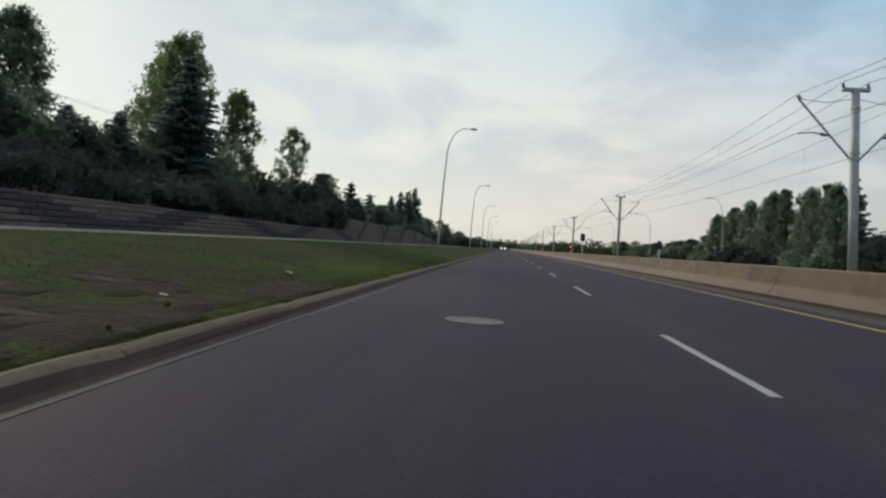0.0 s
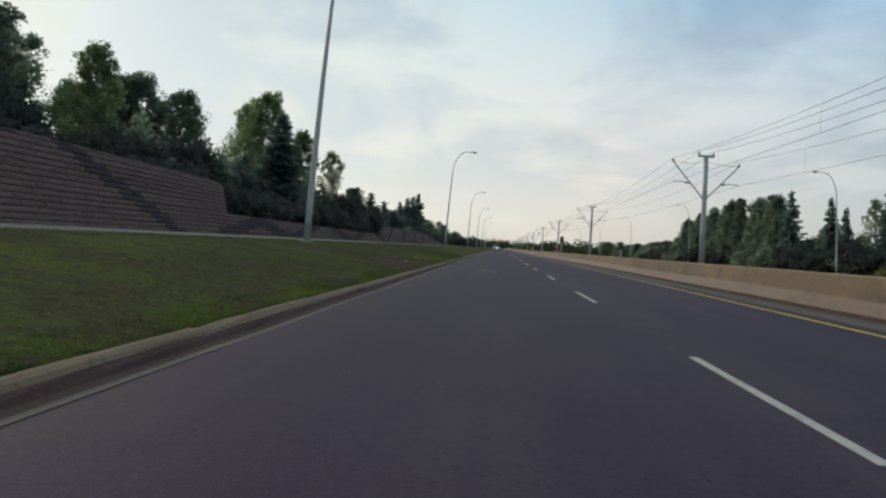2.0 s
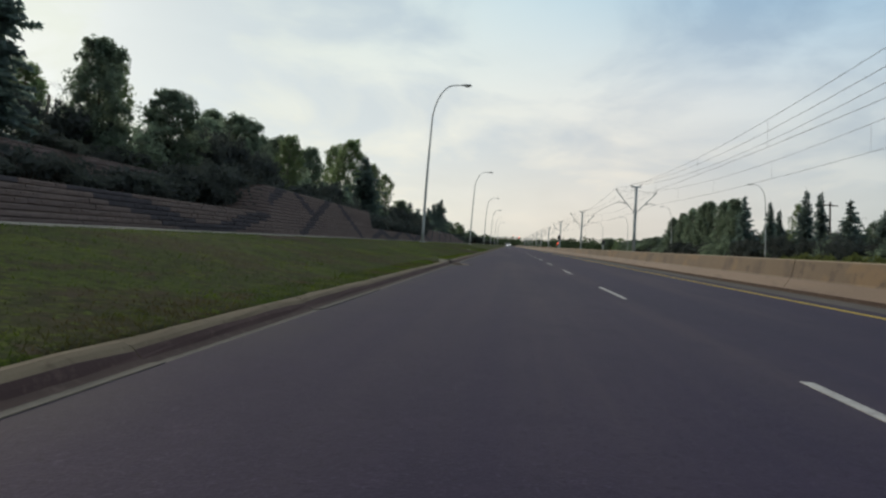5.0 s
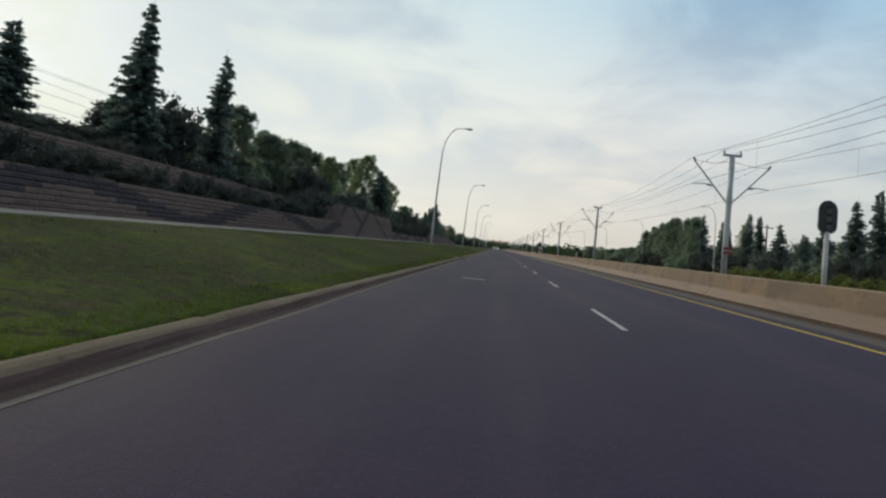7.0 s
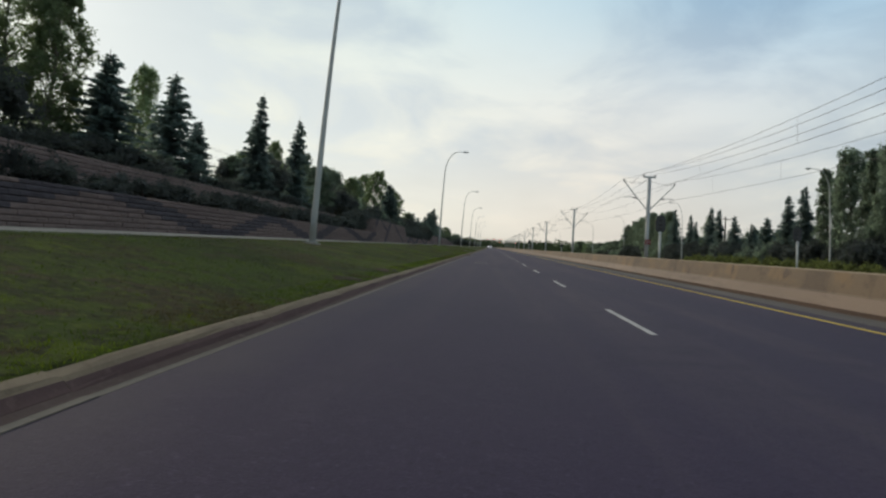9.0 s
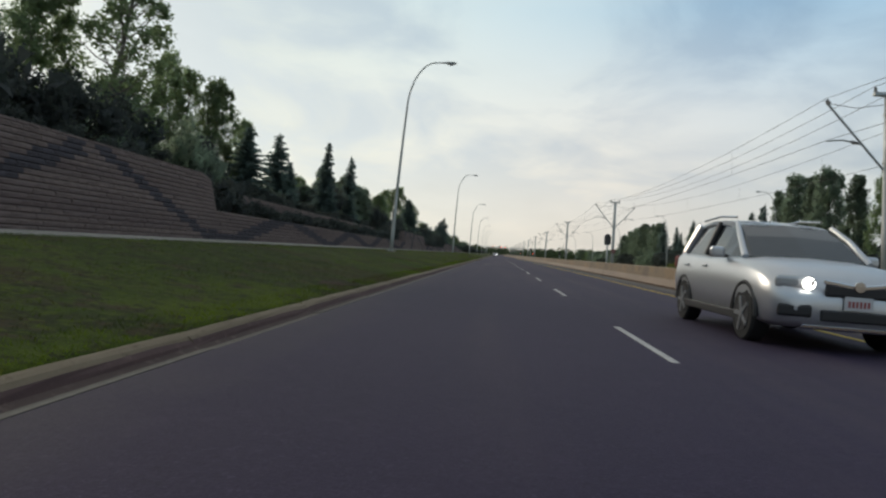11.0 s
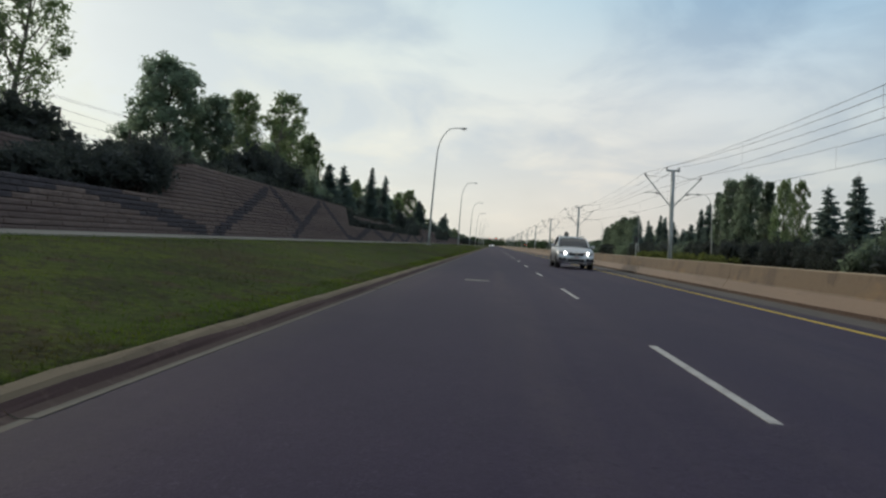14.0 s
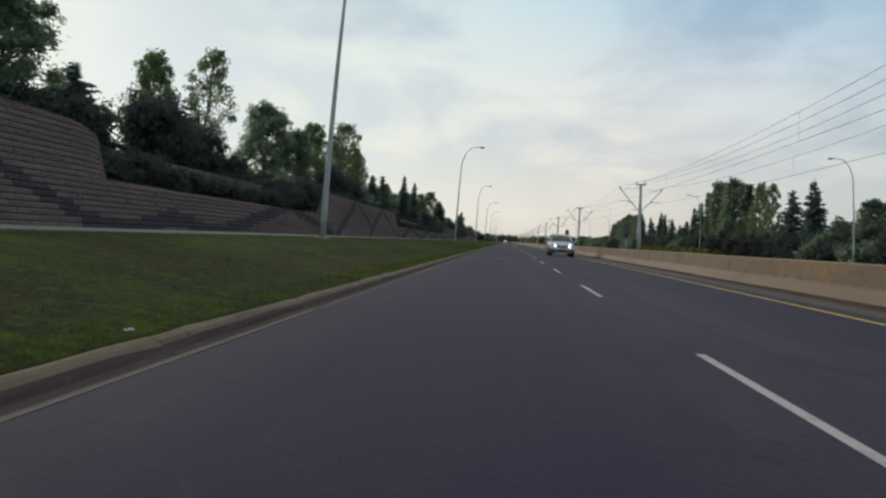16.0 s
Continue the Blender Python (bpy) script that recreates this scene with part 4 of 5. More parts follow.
def zigzag(rises):
    """Pattern of a tall wall: long rising strokes, each followed by a shorter falling one."""
    def dark(y, z):
        for k, y0 in enumerate(rises):
            d = y - y0
            if -0.4 < d < 6.9 and abs(z - (0.72 + 0.335 * d)) < 0.23:
                return True
            fall = 2.75 - 0.38 * (d - 8.3)
            if d > 7.4 and abs(z - fall) < 0.20 and (k == len(rises) - 1 or z > 0.72 + 0.335 * (y - rises[k + 1])):
                return True
        return False
    return dark


def valleys(places):
    """Pattern of a low wall: wide shallow valleys of stepped courses."""
    def dark(y, z):
        d = max(0.0, min(abs(y - p) for p in places) - 0.8)
        return abs(z - (0.66 + 0.17 * d)) < 0.25
    return dark


def wall_run(name, label, x0, z0, y0, y1, top, pattern, singles):
    """Courses of blocks from y0 to y1; those between the y of singles are objects of their own."""
    root = thing(name, label=label, category="retaining wall", kind="structure")
    joined_v, joined_f, joined_m, count = [], [], [], 0
    r = np.random.default_rng(int(abs(y0) * 10) + 5)
    course = 0
    while z0 + course * COURSE < max(top(y0), top(y1), top((y0 + y1) / 2)):
        z = z0 + course * COURSE
        y = y0 - (BLOCK / 2 if course % 2 else 0)
        while y < y1 - 0.05:
            ym = (max(y, y0) + min(y + BLOCK, y1)) / 2
            tall = min(1.0, (top(ym) - z) / COURSE)                    # the last course is cut to the crest
            if tall > 0.2:
                dark = int(pattern(ym, z + 0.075)) if pattern else 0
                k = int(r.integers(4))
                x = x0 - SETBACK * course + float(r.normal(0, 0.006))
                cut = (min(y + BLOCK, y1) - max(y, y0)) / BLOCK        # cut blocks close the ends
                if singles and singles[0] <= ym <= singles[1] and count < 300 and cut > 0.99 and tall > 0.99:
                    o = new("block", BLOCK_MESH[k, dark])
                    o.parent = root
                    o.location = (x, y, z)
                    count += 1
                else:
                    v, f = BLOCKS[k]
                    n = len(joined_v)
                    joined_v += [(x + a, max(y, y0) + b * cut, z + c * tall) for a, b, c in v]
                    joined_f += [tuple(n + q for q in ff) for ff in f]
                    joined_m += [dark] * len(f)
            y += BLOCK
        course += 1
    rest = part("blocks", mesh_of("blocks", joined_v, joined_f, M_BLOCK, M_BLOCK_DARK, index=joined_m), None, root)
    rest["kind"] = "stuff"
    # core behind the joints
    bm = bmesh.new()
    a, b = [], []
    ys = np.linspace(y0 + 0.02, y1 - 0.02, 14)
    prev = None
    for yy in ys:
        t = top(yy) - 0.12
        back = (t - z0) * 0.24
        quad = [bm.verts.new(p) for p in ((x0 - 0.05, yy, z0 - 0.2), (x0 - 0.05 - back, yy, t), (x0 - 0.45 - back, yy, t), (x0 - 0.45, yy, z0 - 0.2))]
        if prev:
            for k in range(4):
                bm.faces.new((prev[k], prev[(k + 1) % 4], quad[(k + 1) % 4], quad[k]))
        else:
            bm.faces.new(quad)
        prev = quad
    bm.faces.new(prev[::-1])
    part("core", bm, M_JOINT, root)
    return root


def wall_bend(name, cy, radius, t0, t1, z0, top):
    """The bent end of a tall bay: courses on a circle about (WALL_X - radius, cy), from angle t0 to t1."""
    root = thing(name, label="rounded end of a tan split-block retaining wall", category="retaining wall", kind="structure")
    cx, v_all, f_all = WALL_X - radius, [], []
    r = np.random.default_rng(int(abs(cy) * 10) + 9)
    first = int((z0 - WALL_Z) / COURSE)
    course, bend = first, lambda t: top - 0.75 * abs(t / (math.pi / 2))      # the crest falls off round the bend
    while WALL_Z + course * COURSE < top:
        z, rad = WALL_Z + course * COURSE, radius - SETBACK * course
        n = max(6, round(rad * (t1 - t0) / BLOCK))
        for k in range(n + course % 2):
            t = t0 + (t1 - t0) * (k - (0.5 if course % 2 else 0)) / n
            tall = min(1.0, (bend(t + 0.5 * (t1 - t0) / n) - z) / COURSE)
            if tall < 0.2:
                continue
            out, along = (math.cos(t), math.sin(t)), (-math.sin(t), math.cos(t))
            stretch = rad * (t1 - t0) / n / BLOCK * 1.02
            v, f = BLOCKS[int(r.integers(4))]
            q = len(v_all)
            v_all += [(cx + (rad + a) * out[0] + b * stretch * along[0], cy + (rad + a) * out[1] + b * stretch * along[1], z + c * tall) for a, b, c in v]
            f_all += [tuple(q + i for i in ff) for ff in f]
        course += 1
    rest = part("blocks", mesh_of("blocks", v_all, f_all, M_BLOCK), None, root)
    rest["kind"] = "stuff"
    bm = bmesh.new()
    zt = WALL_Z + (course - 0.6) * COURSE
    ring = [[bm.verts.new((cx + rr * math.cos(t), cy + rr * math.sin(t), min(z, bend(t) - 0.14))) for t in np.linspace(t0, t1, 12)]
            for rr, z in ((radius - SETBACK * first - 0.06, WALL_Z + (first - 1) * COURSE), (radius - SETBACK * course - 0.06, zt), (radius - SETBACK * course - 0.9, zt), (radius - SETBACK * course - 0.9, WALL_Z))]
    for p, q in zip(ring, ring[1:] + ring[:1]):
        for k in range(11):
            bm.faces.new((p[k], p[k + 1], q[k + 1], q[k]))
    part("core", bm, M_JOINT, root)


TALL = "tall tan split-block retaining wall with dark zigzag courses"
LOW = "low tan split-block retaining wall with dark stepped courses"
ZIGZAGS = (zigzag([-139.5, -129.7]), zigzag([-91.0, -80.9]), zigzag([-17.0, -8.6]), zigzag([47.5 + STEP * k for k in range(6)]))
(A0, B0), (A1, B1), (A2, B2), (A3, B3) = BAYS
wall_run("retaining_wall_1", TALL, WALL_X, WALL_Z, -140, B0 - FAR_BEND, bay_top, ZIGZAGS[0], (-125, -117))
wall_run("retaining_wall_2", LOW, WALL_X, WALL_Z, B0 - FAR_BEND, A1 + BEND, low_top, valleys([-114.8, -108.7, -91.0]), (-117, -97))
wall_run("retaining_wall_3", TALL, WALL_X, WALL_Z, A1 + BEND, B1 - FAR_BEND, bay_top, ZIGZAGS[1], (-86, -76))
wall_run("retaining_wall_4", LOW, WALL_X, WALL_Z, B1 - FAR_BEND, A2 + BEND, low_top, valleys([-65.4, -49.0, -35.8, -19.3]), (-60, -36))
wall_run("retaining_wall_5", TALL, WALL_X, WALL_Z, A2 + BEND, B2 - FAR_BEND, bay_top, ZIGZAGS[2], (-10, 2))
wall_run("retaining_wall_6", LOW, WALL_X, WALL_Z, B2 - FAR_BEND, A3 + BEND, low_top, valleys([8.5, 17.5, 31.5, 46.4]), (11, 38))
wall_run("retaining_wall_7", TALL, WALL_X, WALL_Z, A3 + BEND, B3, bay_top, ZIGZAGS[3], None)
TURN = math.acos(1 - (WALL_X - UPPER_X + 0.5) / FAR_BEND)
for k, (cy, near) in enumerate(((B0 - FAR_BEND, False), (A1 + BEND, True), (B1 - FAR_BEND, False), (A2 + BEND, True), (B2 - FAR_BEND, False), (A3 + BEND, True))):
    wall_bend("wall_bend_%d" % (k + 1), cy, BEND if near else FAR_BEND, -math.pi / 2 if near else 0.0, 0.0 if near else TURN, low_top(cy) - 0.3, bay_top(cy))
UPPER = "upper tan split-block terrace wall above shrubs"
wall_run("terrace_wall_1", UPPER, UPPER_X, 1.7, B0 - 0.6, A1, upper_top, None, None)
wall_run("terrace_wall_2", UPPER, UPPER_X, 1.45, B1 - 0.6, A2, upper_top, None, (-50, -38))
wall_run("terrace_wall_3", UPPER, UPPER_X, 1.2, B2 - 0.6, A3, upper_top, None, None)

# ---- plants ----
def leaf_mesh(name, centres, size, rng, mat, aspect=0.75):
    """Small pointed leaves, one for each centre."""
    n = len(centres)
    d = rng.normal(size=(n, 3))
    d /= np.linalg.norm(d, axis=1, keepdims=True)
    e = rng.normal(size=(n, 3))
    e -= d * (d * e).sum(1, keepdims=True)
    e /= np.linalg.norm(e, axis=1, keepdims=True)
    s = size * rng.uniform(0.65, 1.35, size=(n, 1))
    c = np.asarray(centres)
    v = np.stack([c - d * s * 0.4 - e * s * aspect * 0.5, c - d * s * 0.3 + e * s * aspect * 0.5, c + d * s * 0.6], 1).reshape(-1, 3)
    return mesh_of(name, v.tolist(), np.arange(3 * n).reshape(-1, 3).tolist(), mat)


def sprays(rng, lobes, twigs, per):
    """Leaf places: every lobe (centre, radius) carries twigs near its skin, and every twig an upright cloud of leaves."""
    out = []
    for c, r in lobes:
        d = rng.normal(size=(twigs, 3))
        d /= np.linalg.norm(d, axis=1, keepdims=True)
        t = np.asarray(c) + d * r * rng.uniform(0.35, 1.05, size=(twigs, 1))
        k = rng.poisson(per, twigs)
        p = np.repeat(t, k, axis=0)
        out.append(p + np.clip(rng.normal(size=p.shape), -1.5, 1.5) * r * rng.uniform(0.16, 0.26) * [0.85, 0.85, 1.35])
    return np.concatenate(out)


def crown_mesh(name, lobes, twigs, per, leaf, rng, mat, share=0.8, size=0.44):
    """Small leaves on the twigs of the lobes, and larger clumps deep inside those lobes that are dense."""
    small = sprays(rng, lobes, twigs, per)
    deep, big = [], []
    for c, r in lobes:
        if rng.random() < share:
            d = rng.normal(size=(18, 3))
            d *= (rng.random((18, 1)) ** 0.5) / np.linalg.norm(d, axis=1, keepdims=True)
            deep.append(np.asarray(c) + d * r * size * 1.5)
            big += [r * size * 1.3] * 18
    if not deep:
        return leaf_mesh(name, small, leaf, rng, mat)
    sizes = np.concatenate([np.full(len(small), leaf), np.array(big)])[:, None]
    return leaf_mesh(name, np.concatenate([small] + deep), sizes, rng, mat)


def broadleaf(seed, height=8.0, width=4.2, crown_from=0.28, lobes_n=22, twigs=16, per=36, leaf=0.15, mat=None, bark=None, name="tree", label="", share=0.9, full=0.75, taper=0.0, lobe=(0.10, 0.19)):
    rng = np.random.default_rng(seed)
    root = thing(name, label=label, category="tree", group="trees on the bank")
    lobes = []
    h0 = height * crown_from
    lean = rng.normal(0, 0.25, 2)
    a = rng.random() * 6.28
    for k in range(lobes_n):
        u = ((k + rng.random()) / lobes_n) ** 0.9
        env = (math.sin(math.pi * min(1, 0.16 + u * 0.80)) ** full) * width / 2 * (1 - taper * u)
        a += 2.4 + rng.normal(0, 0.35)
        r = width * rng.uniform(*lobe) * (1.0 if u < 0.75 else 0.8)
        rr = max(0.0, env - r * 0.75) * math.sqrt(rng.uniform(0.06, 1.08))
        z = min(h0 + (height - h0) * u, height - r * 0.9)
        lobes.append(((rr * math.cos(a) + lean[0] * u, rr * math.sin(a) + lean[1] * u, z), r))
    bm = bmesh.new()
    trunk = [(lean[0] * u * 0.8 + 0.08 * math.sin(7 * u + seed), lean[1] * u * 0.8 + 0.06 * math.cos(5 * u), -0.3 + (height * 0.93 + 0.3) * u) for u in np.linspace(0, 1, 8)]
    add_tube(bm, trunk, [0.014 * height * (1 - 0.9 * u) + 0.012 for u in np.linspace(0, 1, 8)], 8)
    part("trunk", bm, bark or M_BARK, root, smooth=True)
    bm = bmesh.new()
    for c, r in lobes:
        c = Vector(c)
        u = min(0.9, max(0.10, (c.z - 0.7 * math.hypot(c.x, c.y) - 0.4) / (height * 0.93)))
        i = u * 7
        p = Vector(trunk[int(i)]).lerp(Vector(trunk[min(7, int(i) + 1)]), i - int(i))
        mid = p.lerp(c, 0.5) + Vector((0, 0, -0.10 * (c - p).length))
        add_tube(bm, [p, mid, c], [0.005 * height * (1 - u) + 0.02, 0.024, 0.012], 5)
        for q in range(2):
            d = Vector(rng.normal(size=3))
            add_tube(bm, [c, c + d.normalized() * r * 0.85], [0.012, 0.005], 4)
    limb = part("limb", bm, bark or M_BARK, root)
    limb["kind"] = "stuff"
    part("crown", crown_mesh("crown", lobes, twigs, per, leaf, rng, mat or M_LEAF, share), None, root)
    return root


def spruce(seed, height=9.0, width=3.0, ragged=0.2, bare=0.0, label="dark spruce with drooping branches on the bank"):
    rng = np.random.default_rng(seed)
    root = thing("spruce_tree", label=label, category="tree", group="spruces")
    bend = rng.normal(0, 0.10, 2)
    part("trunk", tube([(0, 0, -0.3), (bend[0], bend[1], height * 0.5), (bend[0] * 0.5, bend[1] * 0.5, height)], [0.017 * height, 0.010 * height, 0.012], 8), M_BARK, root)
    cs, ds, ss = [], [], []
    z = height * 0.05
    while z < height * 0.97:
        u = z / height
        reach = width / 2 * min(1.0, 1.12 * (1 - u) ** 0.82) * rng.uniform(0.82, 1.12) + 0.10
        if bare and rng.random() < bare:
            reach *= 0.35
        n = max(4, int(8 * (1 - u) + 4))
        a0 = rng.random() * 6.28
        for k in range(n):
            a = a0 + 6.283 * k / n + rng.normal(0, 0.22)
            L = reach * (1 + ragged * np.clip(rng.normal(), -1.6, 0.9))
            if rng.random() < 0.07:
                L *= 1.35
            if L < 0.08:
                continue
            z1 = z + rng.normal(0, 0.08)
            rise = 0.45 * u - 0.16 + rng.normal(0, 0.08)
            steps = max(2, int(L / 0.20))
            for q in range(steps):
                f = (q + 0.6) / steps
                r = L * f
                zz = z1 + r * rise - 0.20 * r * f + 0.28 * L * max(0, f - 0.55) ** 1.2
                wid = 0.46 * (1 - 0.40 * f) * min(1.0, L / 0.9 + 0.3)
                for side in (-1, -0.5, 0, 0.5, 1):
                    ang = a + side * 0.85
                    cs.append((r * math.cos(a) + 0.32 * wid * math.cos(ang), r * math.sin(a) + 0.32 * wid * math.sin(ang), zz - 0.05 * abs(side) + rng.normal(0, 0.035)))
                    ds.append((math.cos(ang), math.sin(ang), (-0.55 if abs(side) == 0.5 else -0.15) + rng.normal(0, 0.28)))
                    ss.append(wid * rng.uniform(0.75, 1.3))
        z += (0.20 + 0.16 * (1 - u)) * height / 9
    c, d, s = np.array(cs), np.array(ds), np.array(ss)[:, None]
    d /= np.linalg.norm(d, axis=1, keepdims=True)
    e = np.cross(d, rng.normal(size=d.shape))
    e /= np.linalg.norm(e, axis=1, keepdims=True)
    n = len(c)
    v = np.stack([c - d * s * 0.4 + e * s * 0.34, c - d * s * 0.4 - e * s * 0.34, c + d * s * 0.7], 1).reshape(-1, 3)
    f = np.arange(3 * n).reshape(-1, 3)
    part("crown", mesh_of("crown", v.tolist(), f.tolist(), M_NEEDLE), None, root)
    part("leader", tube([(bend[0] * 0.5, bend[1] * 0.5, height * 0.93), (bend[0] * 0.5, bend[1] * 0.5, height * 1.03)], [0.025, 0.006], 5), M_NEEDLE, root)
    return root


def shrub(seed, height=2.0, width=2.6, mat=None, label="dark leafy shrub on the terrace", lobes_n=8, twigs=9, per=18, leaf=0.11, name="shrub"):
    rng = np.random.default_rng(seed)
    root = thing(name, label=label, category="shrub", group="terrace shrubs")
    lobes = []
    for k in range(lobes_n):
        a, rr = k * 2.4 + rng.normal(0, 0.3), math.sqrt((k + rng.random()) / lobes_n) * 0.8
        u = rng.random()
        r = min(width, height * 1.3) * rng.uniform(0.17, 0.26)
        z = max(r * 0.7, (height - r * 0.9) * (0.25 + 0.75 * u) * (1 - 0.4 * rr * rr))
        lobes.append(((rr * width / 2 * math.cos(a), rr * width / 2 * math.sin(a), z), r))
    bm = bmesh.new()
    for c, r in lobes:
        add_tube(bm, [(0, 0, -0.1), (c[0] * 0.5, c[1] * 0.5, c[2] * 0.6), c], [0.035, 0.02, 0.008], 5)
    part("stem", bm, M_BARK, root)["kind"] = "stuff"
    part("foliage", crown_mesh("foliage", lobes, twigs, per, leaf, rng, mat or M_SHRUB, 1.0, 0.50), None, root)
    return root


def planter(makers):
    """Builds each kind when first needed and copies it after that."""
    first = {}

    def put(kind, x, y, z, high, wide, turn, label=""):
        make, nominal_h, nominal_w = makers[kind]
        s = Vector((wide / nominal_w, wide / nominal_w, high / nominal_h))
        place = GRADE @ Vector((x, y, z))
        m = Matrix.LocRotScale(place, Euler((0, 0, turn)), s)
        if kind not in first:
            first[kind] = (make(), s.copy())
            first[kind][0].matrix_basis = m
            ob = first[kind][0]
        else:
            o, s0 = first[kind]
            ob = copy_thing(o, Matrix.LocRotScale(place, Euler((0, 0, turn)), Vector((s[i] / s0[i] for i in range(3)))))
        if label:
            ob["label"] = label
        return stand(ob)
    return put


GREEN = "green broadleaf tree on the bank above the wall"
PALE = "pale green poplar with light gaps on the bank"
put = planter({
    "round": (lambda: broadleaf(1, 8, 4.6, 0.04, 52, 13, 21, 0.15, label=GREEN, share=1.0, full=0.5, lobe=(0.13, 0.20)), 8, 4.4),
    "round2": (lambda: broadleaf(2, 8, 4.6, 0.04, 50, 13, 21, 0.15, label=GREEN, full=0.55, share=1.0, lobe=(0.12, 0.20)), 8, 4.4),
    "airy": (lambda: broadleaf(3, 9, 4.0, 0.10, 52, 11, 14, 0.135, M_LEAF_LIGHT, M_PALEBARK, label=PALE, share=0.0), 9, 4.0),
    "airy2": (lambda: broadleaf(4, 9, 3.6, 0.04, 54, 15, 17, 0.125, M_LEAF_LIGHT, M_PALEBARK, label=PALE, share=0.15, full=0.55), 9, 3.6),
    "leafy": (lambda: broadleaf(6, 9, 4.4, 0.04, 58, 16, 21, 0.135, M_LEAF_LIGHT, M_PALEBARK, label=GREEN, share=0.35, full=0.55), 9, 4.4),
    "tall": (lambda: broadleaf(5, 10, 3.4, 0.04, 46, 14, 25, 0.15, M_LEAF, label=GREEN, full=0.55, taper=0.35, share=1.0, lobe=(0.12, 0.20)), 10, 3.4),
    "spruce": (lambda: spruce(11, 9, 3.0, 0.30), 9, 3.0),
    "spruce2": (lambda: spruce(12, 9, 3.0, 0.36), 9, 3.0),
    "spruce3": (lambda: spruce(13, 9, 2.8, 0.33), 9, 2.8),
    "scrag": (lambda: spruce(14, 6, 1.6, 0.5, 0.5, label="scraggy half-bare spruce with bent top"), 6, 1.6),
    "shrub": (lambda: shrub(21), 2.0, 2.6),
    "shrub2": (lambda: shrub(22, 2.0, 3.2), 2.0, 3.2),
    "shrub3": (lambda: shrub(23, 2.6, 2.6, lobes_n=10), 2.6, 2.6),
    "hedge": (lambda: shrub(26, 2.0, 3.2, M_HEDGE, "low green hedge beyond the tracks", name="hedge_bush"), 2.0, 3.2),
    "thicket": (lambda: shrub(24, 3.6, 4.0, M_SHRUB, "dense dark thicket between the trees", 14, 13, 15, 0.178, "thicket"), 3.6, 4.0),
    "thicket2": (lambda: shrub(25, 3.6, 4.4, M_LEAF, "dense green thicket between the trees", 14, 13, 15, 0.178, "thicket"), 3.6, 4.4),
})

# trees on the bank: kind, x, y, top, width
LEFT_TREES = [
    ("round", -19, -124, 10.4, 6.0), ("round2", -18.5, -117, 9.9, 5.0), ("round", -18.5, -110.6, 9.2, 4.4), ("spruce2", -18.5, -106.7, 7.4, 2.8), ("leafy", -26, -87.8, 12.9, 4.6), ("airy", -21.4, -89.0, 12.9, 4.6),
    ("round", -23.3, -72.2, 12.7, 6.8), ("round2", -21.5, -68.6, 10.9, 4.6), ("leafy", -21.8, -63.6, 12.6, 4.4), ("airy", -19.3, -61.9, 13.2, 6.6),
    ("leafy", -20.6, -45.9, 11.7, 4.2), ("airy2", -22.3, -47.0, 12.4, 3.4), ("leafy", -23.6, -48.2, 13.0, 3.6), ("round2", -21, -57.5, 9.0, 4.0), ("spruce", -18.5, -45.2, 8.9, 3.2), ("leafy", -24.5, -31.8, 11.8, 3.4),
    ("spruce2", -18.2, -39.4, 9.4, 2.8), ("spruce3", -18.2, -36.2, 7.4, 2.0), ("spruce", -16.5, -30.6, 10.4, 2.2), ("spruce3", -15.8, -23.9, 10.0, 2.1), ("round2", -19.5, -27.0, 6.3, 3.2),
    ("leafy", -25, -10.8, 8.6, 3.4), ("leafy", -24, -5.5, 10.6, 3.0), ("round", -18.5, -14.8, 8.8, 3.2), ("round2", -18, -9.4, 7.8, 3.8),
    ("round", -22, 8.2, 9.8, 5.4), ("round2", -22.5, 3.6, 8.7, 3.8), ("tall", -20, 4.4, 7.4, 3.0), ("leafy", -19.7, 13.3, 9.0, 3.4), ("round", -29.5, 18.4, 12.0, 6.4), ("round2", -25.5, 20.5, 8.8, 4.2),
    ("round2", -28, 28.0, 11.2, 4.6), ("round", -25.2, 26.4, 11.0, 4.8), ("round2", -22, 26.4, 9.9, 4.4), ("spruce3", -18.5, 25.6, 5.7, 1.8), ("spruce2", -18.5, 29.2, 6.2, 2.2), ("leafy", -21.0, 38.6, 12.7, 5.2), ("leafy", -23.8, 42.0, 12.3, 4.4),
    ("spruce", -17.5, 33.4, 10.3, 4.0), ("leafy", -18.7, 43.1, 10.2, 4.0), ("airy2", -19.9, 58.3, 10.5, 3.8), ("tall", -17.5, 58.5, 6.6, 3.8), ("airy2", -18.5, 64.4, 7.0, 4.4),
    ("scrag", -18.5, 75.6, 7.6, 2.4), ("scrag", -18.5, 86.6, 7.1, 2.6), ("round2", -18.5, 94, 5.9, 4.8), ("spruce2", -18.5, 103, 8.1, 3.2), ("spruce", -18.5, 112, 9.7, 3.4), ("spruce3", -18.5, 120.5, 10.6, 3.8),
    ("spruce2", -18.5, 128.8, 11.8, 4.4), ("round", -19.5, 142, 7.0, 5.4), ("round2", -19.5, 157, 7.0, 6.4), ("airy", -18.5, 175, 7.2, 5.4), ("tall", -18.5, 194, 7.0, 6.0), ("round", -19.5, 210, 6.1, 6.4), ("round2", -16.5, 230, 5.8, 6.4),
]
rng = np.random.default_rng(31)
for kind, x, y, top, wide in LEFT_TREES:
    base = ground_height(x, y) - 0.05
    put(kind, x, y, base, top - base, wide, rng.random() * 6.28)

